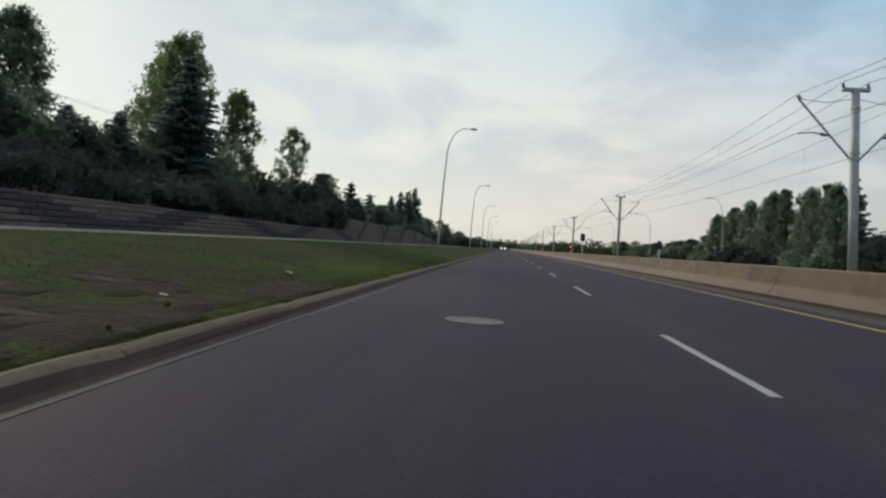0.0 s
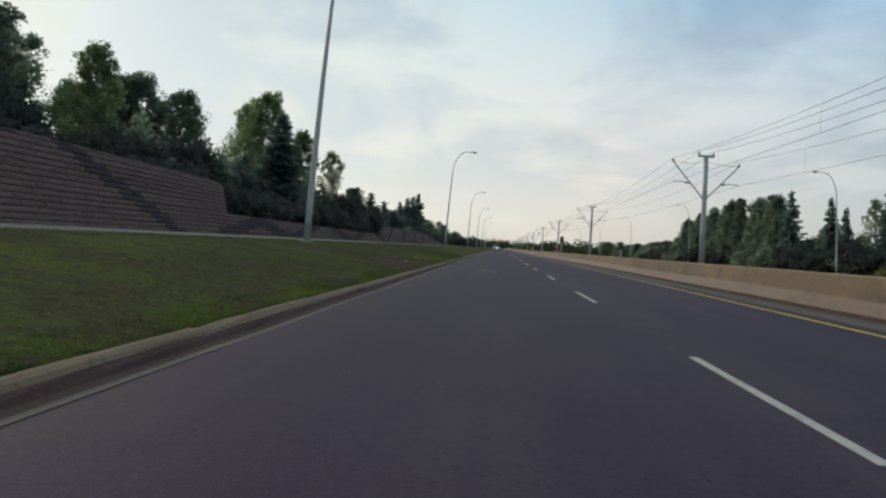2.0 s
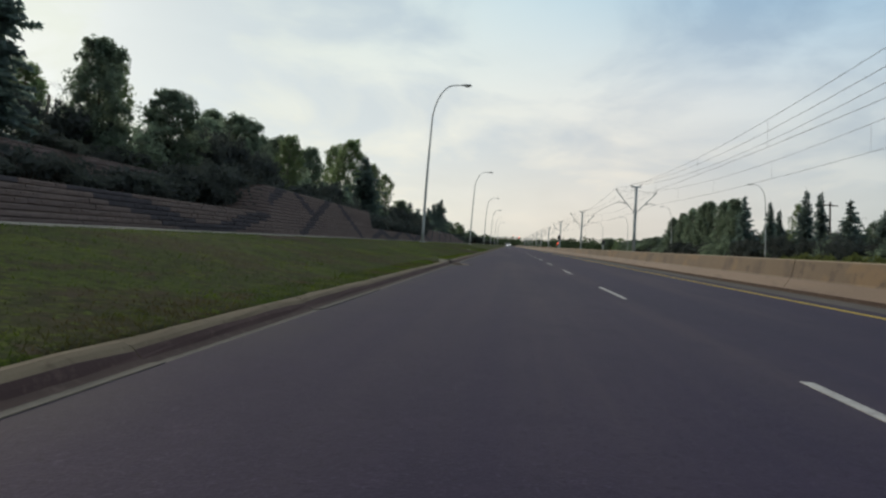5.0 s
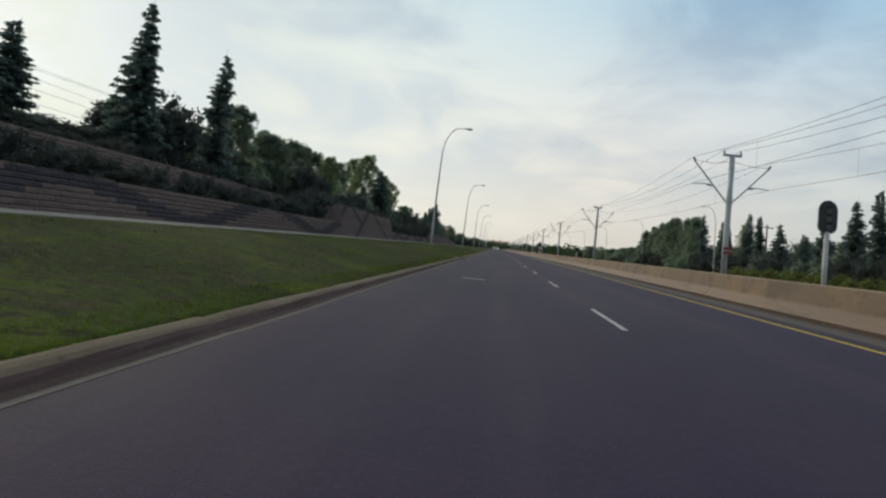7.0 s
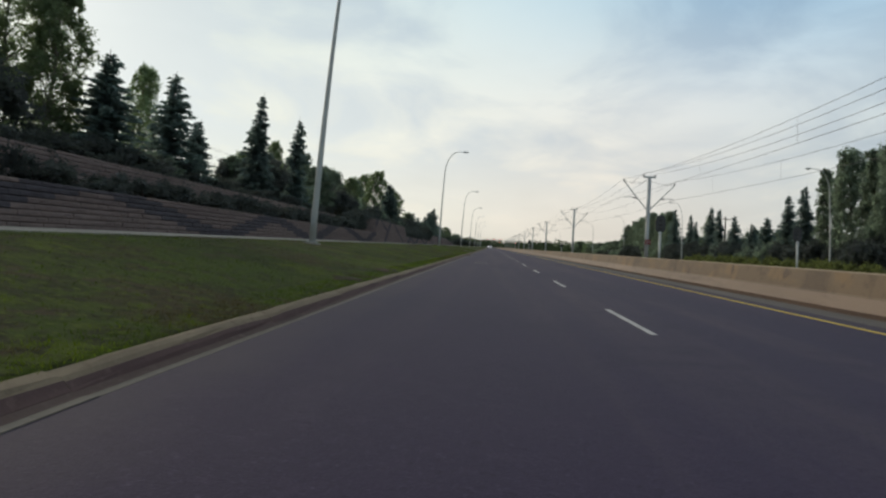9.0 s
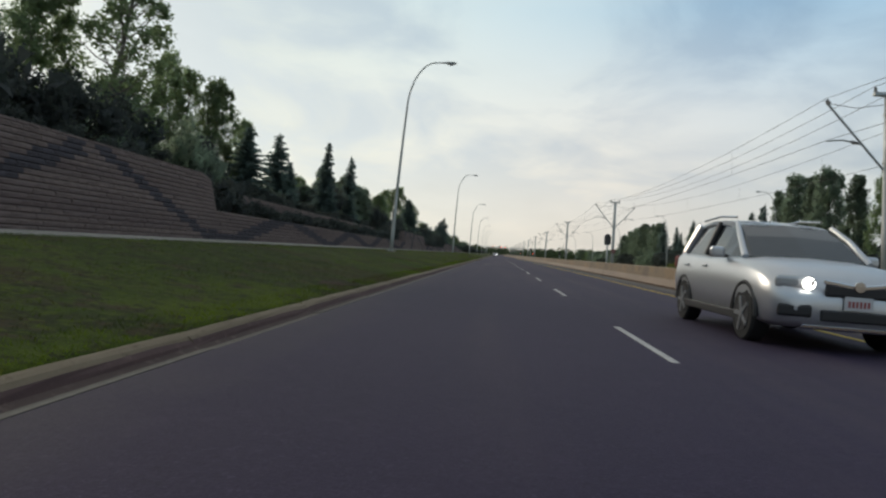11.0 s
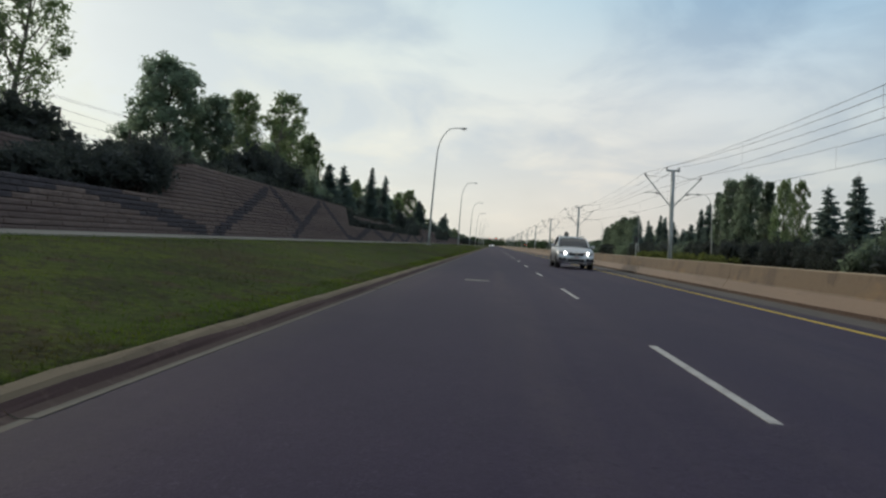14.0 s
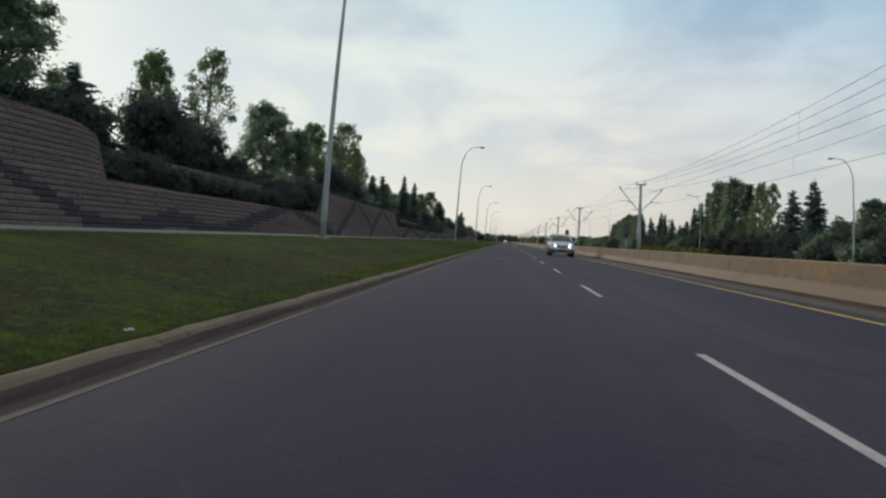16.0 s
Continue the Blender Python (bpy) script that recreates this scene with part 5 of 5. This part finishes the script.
# thickets between the trees
for k in range(96):
    y = -138 + k * 2.75 + rng.normal(0, 0.6)
    x = rng.uniform(-19.5, -16.4)
    hgt = rng.uniform(2.0, 4.2) if y < 30 else rng.uniform(2.0, 3.8)
    if -52 < y < -28 or -94 < y < -76:
        hgt *= 0.5
    put("thicket" if rng.random() < 0.85 else "thicket2", x, y, ground_height(x, y) - 0.05, hgt, rng.uniform(2.8, 4.4), rng.random() * 6.28)
for k in range(34):
    y = 128 + k * 9 + rng.normal(0, 2)
    put("thicket", rng.uniform(-20, -12.5), y, 0.6, rng.uniform(2.0, 3.6), rng.uniform(5, 8), rng.random() * 6.28)

# shrubs on the terrace between the two walls, and at the bay ends
for y0, y1, step in ((-113.6, -94.2, 1.0), (-63.8, -15.2, 1.0), (11.4, 44.0, 1.1)):
    y = y0
    while y < y1:
        tall = rng.uniform(0.75, 1.35)
        if y - y0 < 5 or (y1 - y) < 4 or y > 14:
            tall *= 1.6
        put(("shrub", "shrub2", "shrub3")[rng.integers(3)], rng.uniform(-13.0, -12.1), y, low_top(y) - 0.1, tall, rng.uniform(1.5, 2.3), rng.random() * 6.28)
        y += step * rng.uniform(0.6, 1.5)
# big dark bushes where a terrace meets the next bay
for y1 in (-93.4, -14.2, 44.8):
    for k in range(6):
        put("thicket", rng.uniform(-12.7, -11.9), y1 - 0.3 - 1.3 * k, low_top(y1) - 0.1, rng.uniform(2.3, 2.9) * (1 - 0.12 * k), rng.uniform(2.0, 2.6), rng.random() * 6.28, "tall dark bush at the end of the terrace")
# brush along the wall crest
for k in range(86):
    y = -135 + k * 2.1 + rng.normal(0, 0.5)
    x = (-12.9 if in_bay(y) else -15.3) + rng.normal(0, 0.3)
    put(("shrub", "shrub2", "shrub3")[rng.integers(3)], x, y, ground_height(x, y) - 0.08, rng.uniform(0.5, 1.3), rng.uniform(1.4, 2.4), rng.random() * 6.28, "dark brush along the wall crest")

# trees beyond the tracks
RIGHT_TREES = [
    ("round", 45, -68, 9.4, 6.4), ("round2", 46, -57, 9.0, 6.4), ("round", 44, -49, 8.6, 5.4), ("round2", 44, -41.2, 6.3, 4.6), ("spruce", 44, -33.3, 12.6, 4.6), ("spruce2", 44, -26.4, 11.7, 4.4), ("airy2", 44, -18.3, 13.3, 3.8), ("leafy", 44, -12.6, 13.8, 4.0),
    ("tall", 44, -6.6, 14.3, 5.2), ("round", 44, 0.4, 16.0, 6.2), ("tall", 45, 5.4, 15.4, 5.8), ("round2", 44.5, 10.2, 16.3, 6.4), ("tall", 44, 14.6, 14.2, 5.0), ("spruce3", 43.5, 20.6, 12.6, 3.4), ("spruce", 43.5, 25.6, 11.7, 3.6), ("round", 45, 29.5, 7.6, 4.4), ("spruce2", 44, 34.4, 8.7, 3.8),
    ("spruce3", 44, 40.2, 7.8, 3.2), ("round", 46, 44, 7.0, 4.6), ("spruce2", 44, 48.4, 9.6, 3.4), ("spruce3", 44, 56.8, 11.4, 2.8), ("spruce", 44, 61.4, 12.1, 3.4), ("airy", 45, 66.6, 10.3, 4.2), ("spruce3", 44, 71.3, 9.6, 2.2), ("spruce", 44, 75.2, 11.2, 3.0),
    ("round2", 46, 80, 7.4, 4.8), ("spruce2", 43.5, 86.0, 13.0, 3.8), ("round2", 44, 92, 12.6, 5.0), ("tall", 45, 95.5, 12.9, 5.0), ("round", 44, 99.5, 12.6, 5.6), ("round", 46, 103, 13.0, 4.8), ("tall", 44, 107, 13.3, 5.4), ("round2", 44, 112.5, 13.2, 6.4), ("tall", 45, 118, 12.7, 6.0), ("round", 44, 123.5, 12.5, 6.4), ("tall", 44, 130, 11.6, 6.2), ("round2", 45, 136, 11.7, 5.0), ("round2", 44, 141, 10.9, 5.4),
    ("round", 45, 150, 7.0, 6.0), ("round2", 44, 159, 6.0, 7.0), ("round", 44, 169, 5.8, 8.0), ("round2", 45, 180, 5.6, 9.0), ("tall", 44, 196, 5.4, 8.6), ("round", 45, 214, 5.4, 9.6), ("airy", 44, 234, 6.4, 7.6), ("round2", 45, 258, 6.6, 9.5), ("airy2", 46, 282, 7.0, 7.6),
]
for kind, x, y, top, wide in RIGHT_TREES:
    ob = put(kind, x, y, 0.1, top - 0.1, wide, rng.random() * 6.28)
    ob["label"] = ("dark spruce" if "spruce" in kind else "leafy tree") + " in the belt beyond the tracks"
    ob["group"] = "trees beyond the tracks"
for k in range(80):
    y = -80 + k * 3.3 + rng.normal(0, 0.8)
    hgt = rng.uniform(3.4, 5.6) if y < 130 else rng.uniform(2.2, 3.6)
    ob = put("thicket" if rng.random() < 0.85 else "thicket2", rng.uniform(40.8, 43.2), y, 0.1, hgt, rng.uniform(4.5, 6.5), rng.random() * 6.28, "dense dark undergrowth beyond the tracks")
    ob["group"] = "undergrowth beyond the tracks"
for k in range(40):
    y = -80 + k * 6.5 + rng.normal(0, 1.0)
    hgt = rng.uniform(5.5, 8.0) if y < 130 else rng.uniform(3.0, 4.2)
    ob = put("thicket" if k % 3 else "thicket2", rng.uniform(49.5, 52), y, 0.1, hgt, rng.uniform(7.0, 9.0), rng.random() * 6.28, "tall dark undergrowth deep in the tree belt")
    ob["group"] = "undergrowth beyond the tracks"
for k in range(18):
    ob = put("hedge", 36.4 + rng.normal(0, 0.3), -10 + k * 3.4, 0.15, rng.uniform(1.9, 2.5), rng.uniform(3.6, 4.6), rng.random() * 6.28, "low green hedge beyond the tracks")
    ob["group"] = "hedge beyond the tracks"


def far_wood(name, x0, x1, y0, y1, low, high, n, seed, label):
    r = np.random.default_rng(seed)
    pts = []
    for k in range(n):
        cx, cy = r.uniform(x0, x1), r.uniform(y0, y1)
        h, w = r.uniform(low, high), r.uniform(3.0, 6.0)
        m = 90
        d = r.normal(size=(m, 3))
        d /= np.linalg.norm(d, axis=1, keepdims=True)
        d *= r.random((m, 1)) ** 0.35
        pts.append(np.array([cx, cy, h * 0.5]) + d * [w, w, h * 0.52])
    tagged(new(name, leaf_mesh(name, np.concatenate(pts), 1.25, r, M_FARWOOD)), label, "woods", kind="stuff")


far_wood("far_woods", -60, -14, 235, 640, 4.5, 8.0, 150, 41, "hazy distant trees along the road")
far_wood("far_woods", 24, 90, 260, 700, 4.0, 7.5, 170, 42, "hazy distant trees beyond the tracks")
far_wood("far_woods", -70, 110, 860, 960, 7, 13, 240, 44, "hazy trees closing the far end of the road")
far_wood("far_woods", -300, 330, 880, 1150, 8, 15, 260, 43, "hazy wooded skyline far down the road")


# bare places in the verge: x, y and half widths
SOIL = [
    (-2.75, 4.6, 0.62, 1.7), (-3.3, 3.2, 0.7, 1.0), (-3.5, 5.9, 0.5, 0.7), (-2.62, 8.0, 0.42, 1.5), (-3.9, 6.6, 0.6, 0.5),
    (-2.62, 1.2, 0.34, 0.9), (-4.6, 4.6, 0.7, 0.6), (-2.6, -5.2, 0.3, 1.0), (-6.4, -24.0, 0.5, 1.6), (-2.62, -58.6, 0.3, 0.8),
    (-2.62, -63.0, 0.28, 0.6), (-2.68, -79.5, 0.36, 0.8), (-3.7, 4.2, 0.55, 0.8), (-2.6, 2.6, 0.4, 0.7),
]


# grass along the kerb and over the verge
def grass(name, x0, x1, y0, y1, n, tall, seed):
    r = np.random.default_rng(seed)
    x, y = r.uniform(x0, x1, n), r.uniform(y0, y1, n)
    keep = (x < -2.8) | (np.abs(y - INLET_Y + 0.1) > 1.75)      # no blades on the concrete of the storm inlet
    for px, py, rx, ry in SOIL:                                  # few on bare soil
        keep &= (((x - px) / rx) ** 2 + ((y - py) / ry) ** 2 > r.uniform(0.5, 1.3, n)) | (r.random(n) < 0.12)
    x, y = x[keep], y[keep]
    n = len(x)
    z = np.array([ground_height(a, b) for a, b in zip(x, y)])
    ang, h, w = r.random(n) * 6.28, tall * r.uniform(0.45, 1.35, n), r.uniform(0.004, 0.009, n)
    lx, ly = r.normal(0, 1.1, n) * h, r.normal(0, 1.1, n) * h
    v = np.stack([np.stack([x - np.cos(ang) * w, y - np.sin(ang) * w, z - 0.02], 1), np.stack([x + np.cos(ang) * w, y + np.sin(ang) * w, z - 0.02], 1), np.stack([x + lx, y + ly, z + h], 1)], 1).reshape(-1, 3)
    f = np.arange(3 * n).reshape(-1, 3)
    tagged(new(name, mesh_of(name, v.tolist(), f.tolist(), M_GRASS)), "short patchy green grass on the verge", "grass", kind="stuff")


grass("verge_grass", -2.75, -2.24, -132, 30, 70000, 0.030, 51)
grass("verge_grass", -4.6, -2.75, -130, 34, 70000, 0.026, 52)
grass("verge_grass", -8.3, -4.6, -128, 40, 50000, 0.030, 53)


def soil_patch(x, y, rx, ry, seed):
    r = np.random.default_rng(seed)
    bm = bmesh.new()
    c = bm.verts.new((x, y, ground_height(x, y) + 0.022))
    rings = []
    for f, dz in ((0.45, 0.020), (0.8, 0.014), (1.0, -0.03)):
        ring = []
        for k in range(22):
            t = 6.2832 * k / 22
            w = f * (1 + 0.28 * math.sin(3 * t + seed) + 0.16 * math.sin(7 * t + 2 * seed) + 0.06 * r.normal())
            px, py = min(-2.3, x + rx * w * math.cos(t)), y + ry * w * math.sin(t)
            ring.append(bm.verts.new((px, py, ground_height(px, py) + dz + r.normal(0, 0.006))))
        rings.append(ring)
    for k in range(22):
        bm.faces.new((c, rings[0][k], rings[0][(k + 1) % 22]))
    for a, b in zip(rings, rings[1:]):
        for k in range(22):
            bm.faces.new((a[k], b[k], b[(k + 1) % 22], a[(k + 1) % 22]))
    tagged(part("soil_patch", bm, M_SOIL, smooth=True), "bare dry soil patch in the grass verge", "bare soil", kind="structure")


for k, (x, y, rx, ry) in enumerate(SOIL):
    soil_patch(x, y, rx, ry, k + 3)


def weed(x, y, high, seed):
    r = np.random.default_rng(seed)
    root = thing("weed", pose(x, y, ground_height(x, y)), "small green weed tuft in bare soil by the kerb", "weed", "weeds by the kerb")
    bm = bmesh.new()
    pts = []
    for k in range(9):
        a, lean = r.random() * 6.28, r.uniform(0.2, 0.7)
        tip = Vector((math.cos(a) * lean * high, math.sin(a) * lean * high, high * r.uniform(0.6, 1.0)))
        add_tube(bm, [(0, 0, -0.02), tip * 0.55, tip], [0.004, 0.003, 0.001], 4)
        for u in np.linspace(0.3, 1.0, 6):
            pts.append(tuple(tip * u))
    part("stem", bm, M_GRASS, root)["kind"] = "stuff"
    part("leaf", leaf_mesh("leaf", np.array(pts), 0.028, r, M_GRASS), None, root)["kind"] = "stuff"


for k, (x, y, h) in enumerate(((-2.5, 4.0, 0.05), (-2.75, 5.2, 0.06), (-2.45, -58.9, 0.06), (-2.5, -79.2, 0.06))):
    weed(x, y, h, 70 + k)


def litter(x, y, size, turn, seed):
    r = np.random.default_rng(seed)
    n = 5
    v = [((i / (n - 1) - 0.5) * size, (j / (n - 1) - 0.5) * size * 0.7, 0.02 + abs(r.normal(0, 0.16)) * size) for i in range(n) for j in range(n)]
    f = [(i * n + j, (i + 1) * n + j, (i + 1) * n + j + 1, i * n + j + 1) for i in range(n - 1) for j in range(n - 1)]
    ob = tagged(new("paper_scrap", mesh_of("paper_scrap", v, f, M_PAPER)), "crumpled white paper scrap on the grass", "litter", "litter on the verge")
    ob.matrix_basis = pose(x, y, ground_height(x, y), 0, 0, turn)


litter(-2.42, -128.3, 0.065, 30, 81)
litter(-3.27, 9.8, 0.15, 70, 82)
litter(-3.06, 5.7, 0.10, 10, 83)


# ---- cars ----
def car(m, paint, label, lit=True, group="cars"):
    root = thing("car", m, label, "car", group)
    # stations along the car (y, front at -): half width at sill, at belt, heights of sill, belt line, roof and roof half width
    stations = [(-2.28, 0.62, 0.66, 0.36, 0.62), (-2.20, 0.80, 0.84, 0.30, 0.74), (-2.05, 0.88, 0.89, 0.27, 0.86), (-1.75, 0.915, 0.915, 0.25, 0.97), (-1.35, 0.93, 0.92, 0.25, 1.03), (-1.00, 0.93, 0.925, 0.25, 1.07),
                (-0.4, 0.93, 0.93, 0.25, 1.09), (0.6, 0.93, 0.93, 0.25, 1.11), (1.4, 0.925, 0.92, 0.26, 1.14), (1.95, 0.90, 0.88, 0.30, 1.14), (2.22, 0.84, 0.80, 0.36, 1.06), (2.30, 0.74, 0.70, 0.42, 0.9)]
    bm = bmesh.new()
    rings = []
    for y, w0, w1, z0, z1 in stations:
        zm = (z0 + z1) / 2
        half = [(0, z0), (w0 * 0.8, z0), (w0 * 0.97, z0 + 0.06), (max(w0, w1) * 1.01, zm), (w1, z1 - 0.10), (w1 * 0.92, z1 - 0.015), (w1 * 0.6, z1 + 0.025), (0, z1 + 0.045)]
        ring = [bm.verts.new((x, y, z)) for x, z in half] + [bm.verts.new((-x, y, z)) for x, z in half[-2:0:-1]]
        rings.append(ring)
    n = len(rings[0])
    for a, b in zip(rings, rings[1:]):
        for k in range(n):
            bm.faces.new((a[k], a[(k + 1) % n], b[(k + 1) % n], b[k]))
    bm.faces.new(rings[0])
    bm.faces.new(rings[-1][::-1])
    part("body", bm, paint, root, smooth=True)
    # cabin: roof shell on glass
    cab = [(-0.98, 0.80, 1.06, 0.76, 1.09), (-0.55, 0.84, 1.08, 0.70, 1.38), (-0.20, 0.85, 1.09, 0.66, 1.56), (0.2, 0.86, 1.09, 0.645, 1.63), (0.8, 0.86, 1.10, 0.64, 1.65), (1.4, 0.85, 1.12, 0.63, 1.61), (1.8, 0.82, 1.13, 0.62, 1.52), (2.12, 0.78, 1.10, 0.70, 1.20)]
    bm = bmesh.new()
    rings = []
    for y, w0, z0, w1, z1 in cab:
        half = [(0, z0), (w0, z0), (w1 + (w0 - w1) * 0.12, z0 + (z1 - z0) * 0.85), (w1 * 0.93, z1), (0, z1 + 0.03)]
        rings.append([bm.verts.new((x, y, z)) for x, z in half] + [bm.verts.new((-x, y, z)) for x, z in half[-2:0:-1]])
    n = len(rings[0])
    for a, b in zip(rings, rings[1:]):
        for k in range(n):
            bm.faces.new((a[k], a[(k + 1) % n], b[(k + 1) % n], b[k]))
    bm.faces.new(rings[0])
    bm.faces.new(rings[-1][::-1])
    part("cabin_glass", bm, M_GLASS, root, "dark tinted glass", smooth=False)
    bm = bmesh.new()
    rows = []
    for y, w, z in ((-0.24, 0.60, 1.565), (0.0, 0.63, 1.625), (0.4, 0.64, 1.668), (0.9, 0.64, 1.680), (1.4, 0.63, 1.645), (1.85, 0.61, 1.545), (1.95, 0.60, 1.50)):
        rows.append([bm.verts.new((x, y, z - dz)) for x, dz in ((-w - 0.045, 0.09), (-w, 0.025), (-w * 0.5, 0.004), (w * 0.5, 0.004), (w, 0.025), (w + 0.045, 0.09))])
    for a, b in zip(rows, rows[1:]):
        for k in range(5):
            bm.faces.new((a[k], a[k + 1], b[k + 1], b[k]))
    bmesh.ops.solidify(bm, geom=bm.faces[:], thickness=0.03)
    part("roof", bm, paint, root, smooth=True)
    for s in (-1, 1):
        part("windscreen_pillar", tube([(0.80 * s, -0.98, 1.08), (0.735 * s, -0.55, 1.39), (0.655 * s, -0.2, 1.585)], [0.045, 0.04, 0.035], 8), paint, root)
        part("door_pillar", tube([(0.87 * s, 0.45, 1.10), (0.68 * s, 0.42, 1.61)], 0.04, 6), M_TRIM, root)
        part("rear_pillar", tube([(0.83 * s, 1.62, 1.13), (0.65 * s, 1.45, 1.60)], 0.075, 6), paint, root)
        part("roof_rail", tube([(0.60 * s, 0.0, 1.68), (0.60 * s, 0.7, 1.725), (0.60 * s, 1.5, 1.69)], 0.017, 6), M_CHROME, root)
        mir = part("mirror", box((1.03 * s, -0.55, 1.13), (0.20, 0.12, 0.15), 0.04), paint, root)
        part("mirror_arm", box((0.92 * s, -0.53, 1.08), (0.10, 0.06, 0.05), 0.01), M_TRIM, mir)
        part("sill_trim", box((0.925 * s, 0.05, 0.31), (0.04, 2.5, 0.12), 0.02), M_TRIM, root)
        for y in (-0.05, 0.92):
            part("door_handle", box((0.945 * s, y + 0.3, 0.93), (0.03, 0.2, 0.035), 0.01), paint, root)
        cover = part("headlamp", box((0.64 * s, -2.13, 0.80), (0.42, 0.20, 0.15), 0.045, pose(0, 0, 0, 0, 0, 20 * s)), M_LAMPGLASS, root)
        part("bulb", tube([(0.54 * s, -2.262, 0.79), (0.54 * s, -2.278, 0.79)], 0.068, 14), M_HEADLAMP if lit else M_LAMPGLASS, cover, "lit white headlamp" if lit else "")
        part("fog_recess", box((0.66 * s, -2.205, 0.475), (0.36, 0.14, 0.15), 0.03, pose(0, 0, 0, 0, 0, 16 * s)), M_TRIM, root)
        part("tail_lamp", box((0.78 * s, 2.17, 0.98), (0.18, 0.16, 0.20), 0.03), M_RED_SIGN, root)
    grille = part("grille", box((0, -2.275, 0.73), (0.72, 0.05, 0.15), 0.03), M_TRIM, root)
    for x, z, t in ((-0.19, 0.80, 8), (0.19, 0.80, -8)):
        part("chrome_bar", box((x, -2.285, z), (0.40, 0.03, 0.055), 0.012, pose(0, 0, 0, 0, t, 0)), M_CHROME, grille)
    part("badge", tube([(0, -2.285, 0.79), (0, -2.315, 0.79)], 0.062, 14), M_CHROME, grille)
    part("lower_intake", box((0, -2.265, 0.44), (0.80, 0.09, 0.13), 0.02), M_TRIM, root)
    part("skid_plate", box((0, -2.15, 0.30), (1.15, 0.16, 0.07), 0.02), M_CHROME, root, "dull silver skid plate")
    plate = part("number_plate", box((0, -2.305, 0.595), (0.31, 0.015, 0.155), 0.004), M_PLATE, root)
    for k in range(6):
        part("bar", box((-0.105 + 0.042 * k, -2.3145, 0.59), (0.024, 0.004, 0.07)), M_PLATEBAR, plate)
    for s in (-1, 1):
        for y in (-1.38, 1.32):
            wheel = part("wheel", tube([(0.70 * s, y, 0.345), (0.74 * s, y, 0.345), (0.90 * s, y, 0.345), (0.935 * s, y, 0.345)], [0.32, 0.345, 0.345, 0.32], 26), M_TYRE, root, "black tyre", smooth=False)
            rim = part("rim", tube([(0.90 * s, y, 0.345), (0.942 * s, y, 0.345)], [0.235, 0.225], 20), M_TRIM, wheel)
            bm = bmesh.new()
            for k in range(5):
                a = 2 * math.pi * k / 5
                add_box(bm, (0.945 * s, y + 0.115 * math.cos(a), 0.345 + 0.115 * math.sin(a)), (0.02, 0.22, 0.05), 0.0, pose(0, 0, 0, math.degrees(a), 0, 0))
            add_tube(bm, [(0.94 * s, y, 0.345), (0.96 * s, y, 0.345)], 0.05, 12)
            part("spokes", bm, M_RIM, wheel)
            arch = bmesh.new()
            add_tube(arch, [(0.915 * s, y + 0.40 * math.cos(t), 0.345 + 0.40 * math.sin(t)) for t in np.linspace(0, math.pi, 13)], 0.035, 6)
            part("wheel_arch", arch, M_TRIM, root)
    return root


car(pose(4.2, -81.0, road_z(4.2)), M_PAINT, "silver SUV with lit headlamps in the far lane")
car(pose(-0.6, 200.0, road_z(-0.6)), M_PAINT, "pale car with lit headlamps far up the road")
car(pose(43.6, -25.0, 0.345, 0, 0, 180), M_WHITEPAINT, "white car parked before the undergrowth beyond the tracks", False, "cars beyond the tracks")

# ---- lay everything that is not plumb along the grade ----
for ob in list(scene.objects):
    if ob.parent is None and ob.type in ("MESH", "EMPTY") and ob.name not in UPRIGHT:
        ob.matrix_basis = GRADE @ ob.matrix_basis
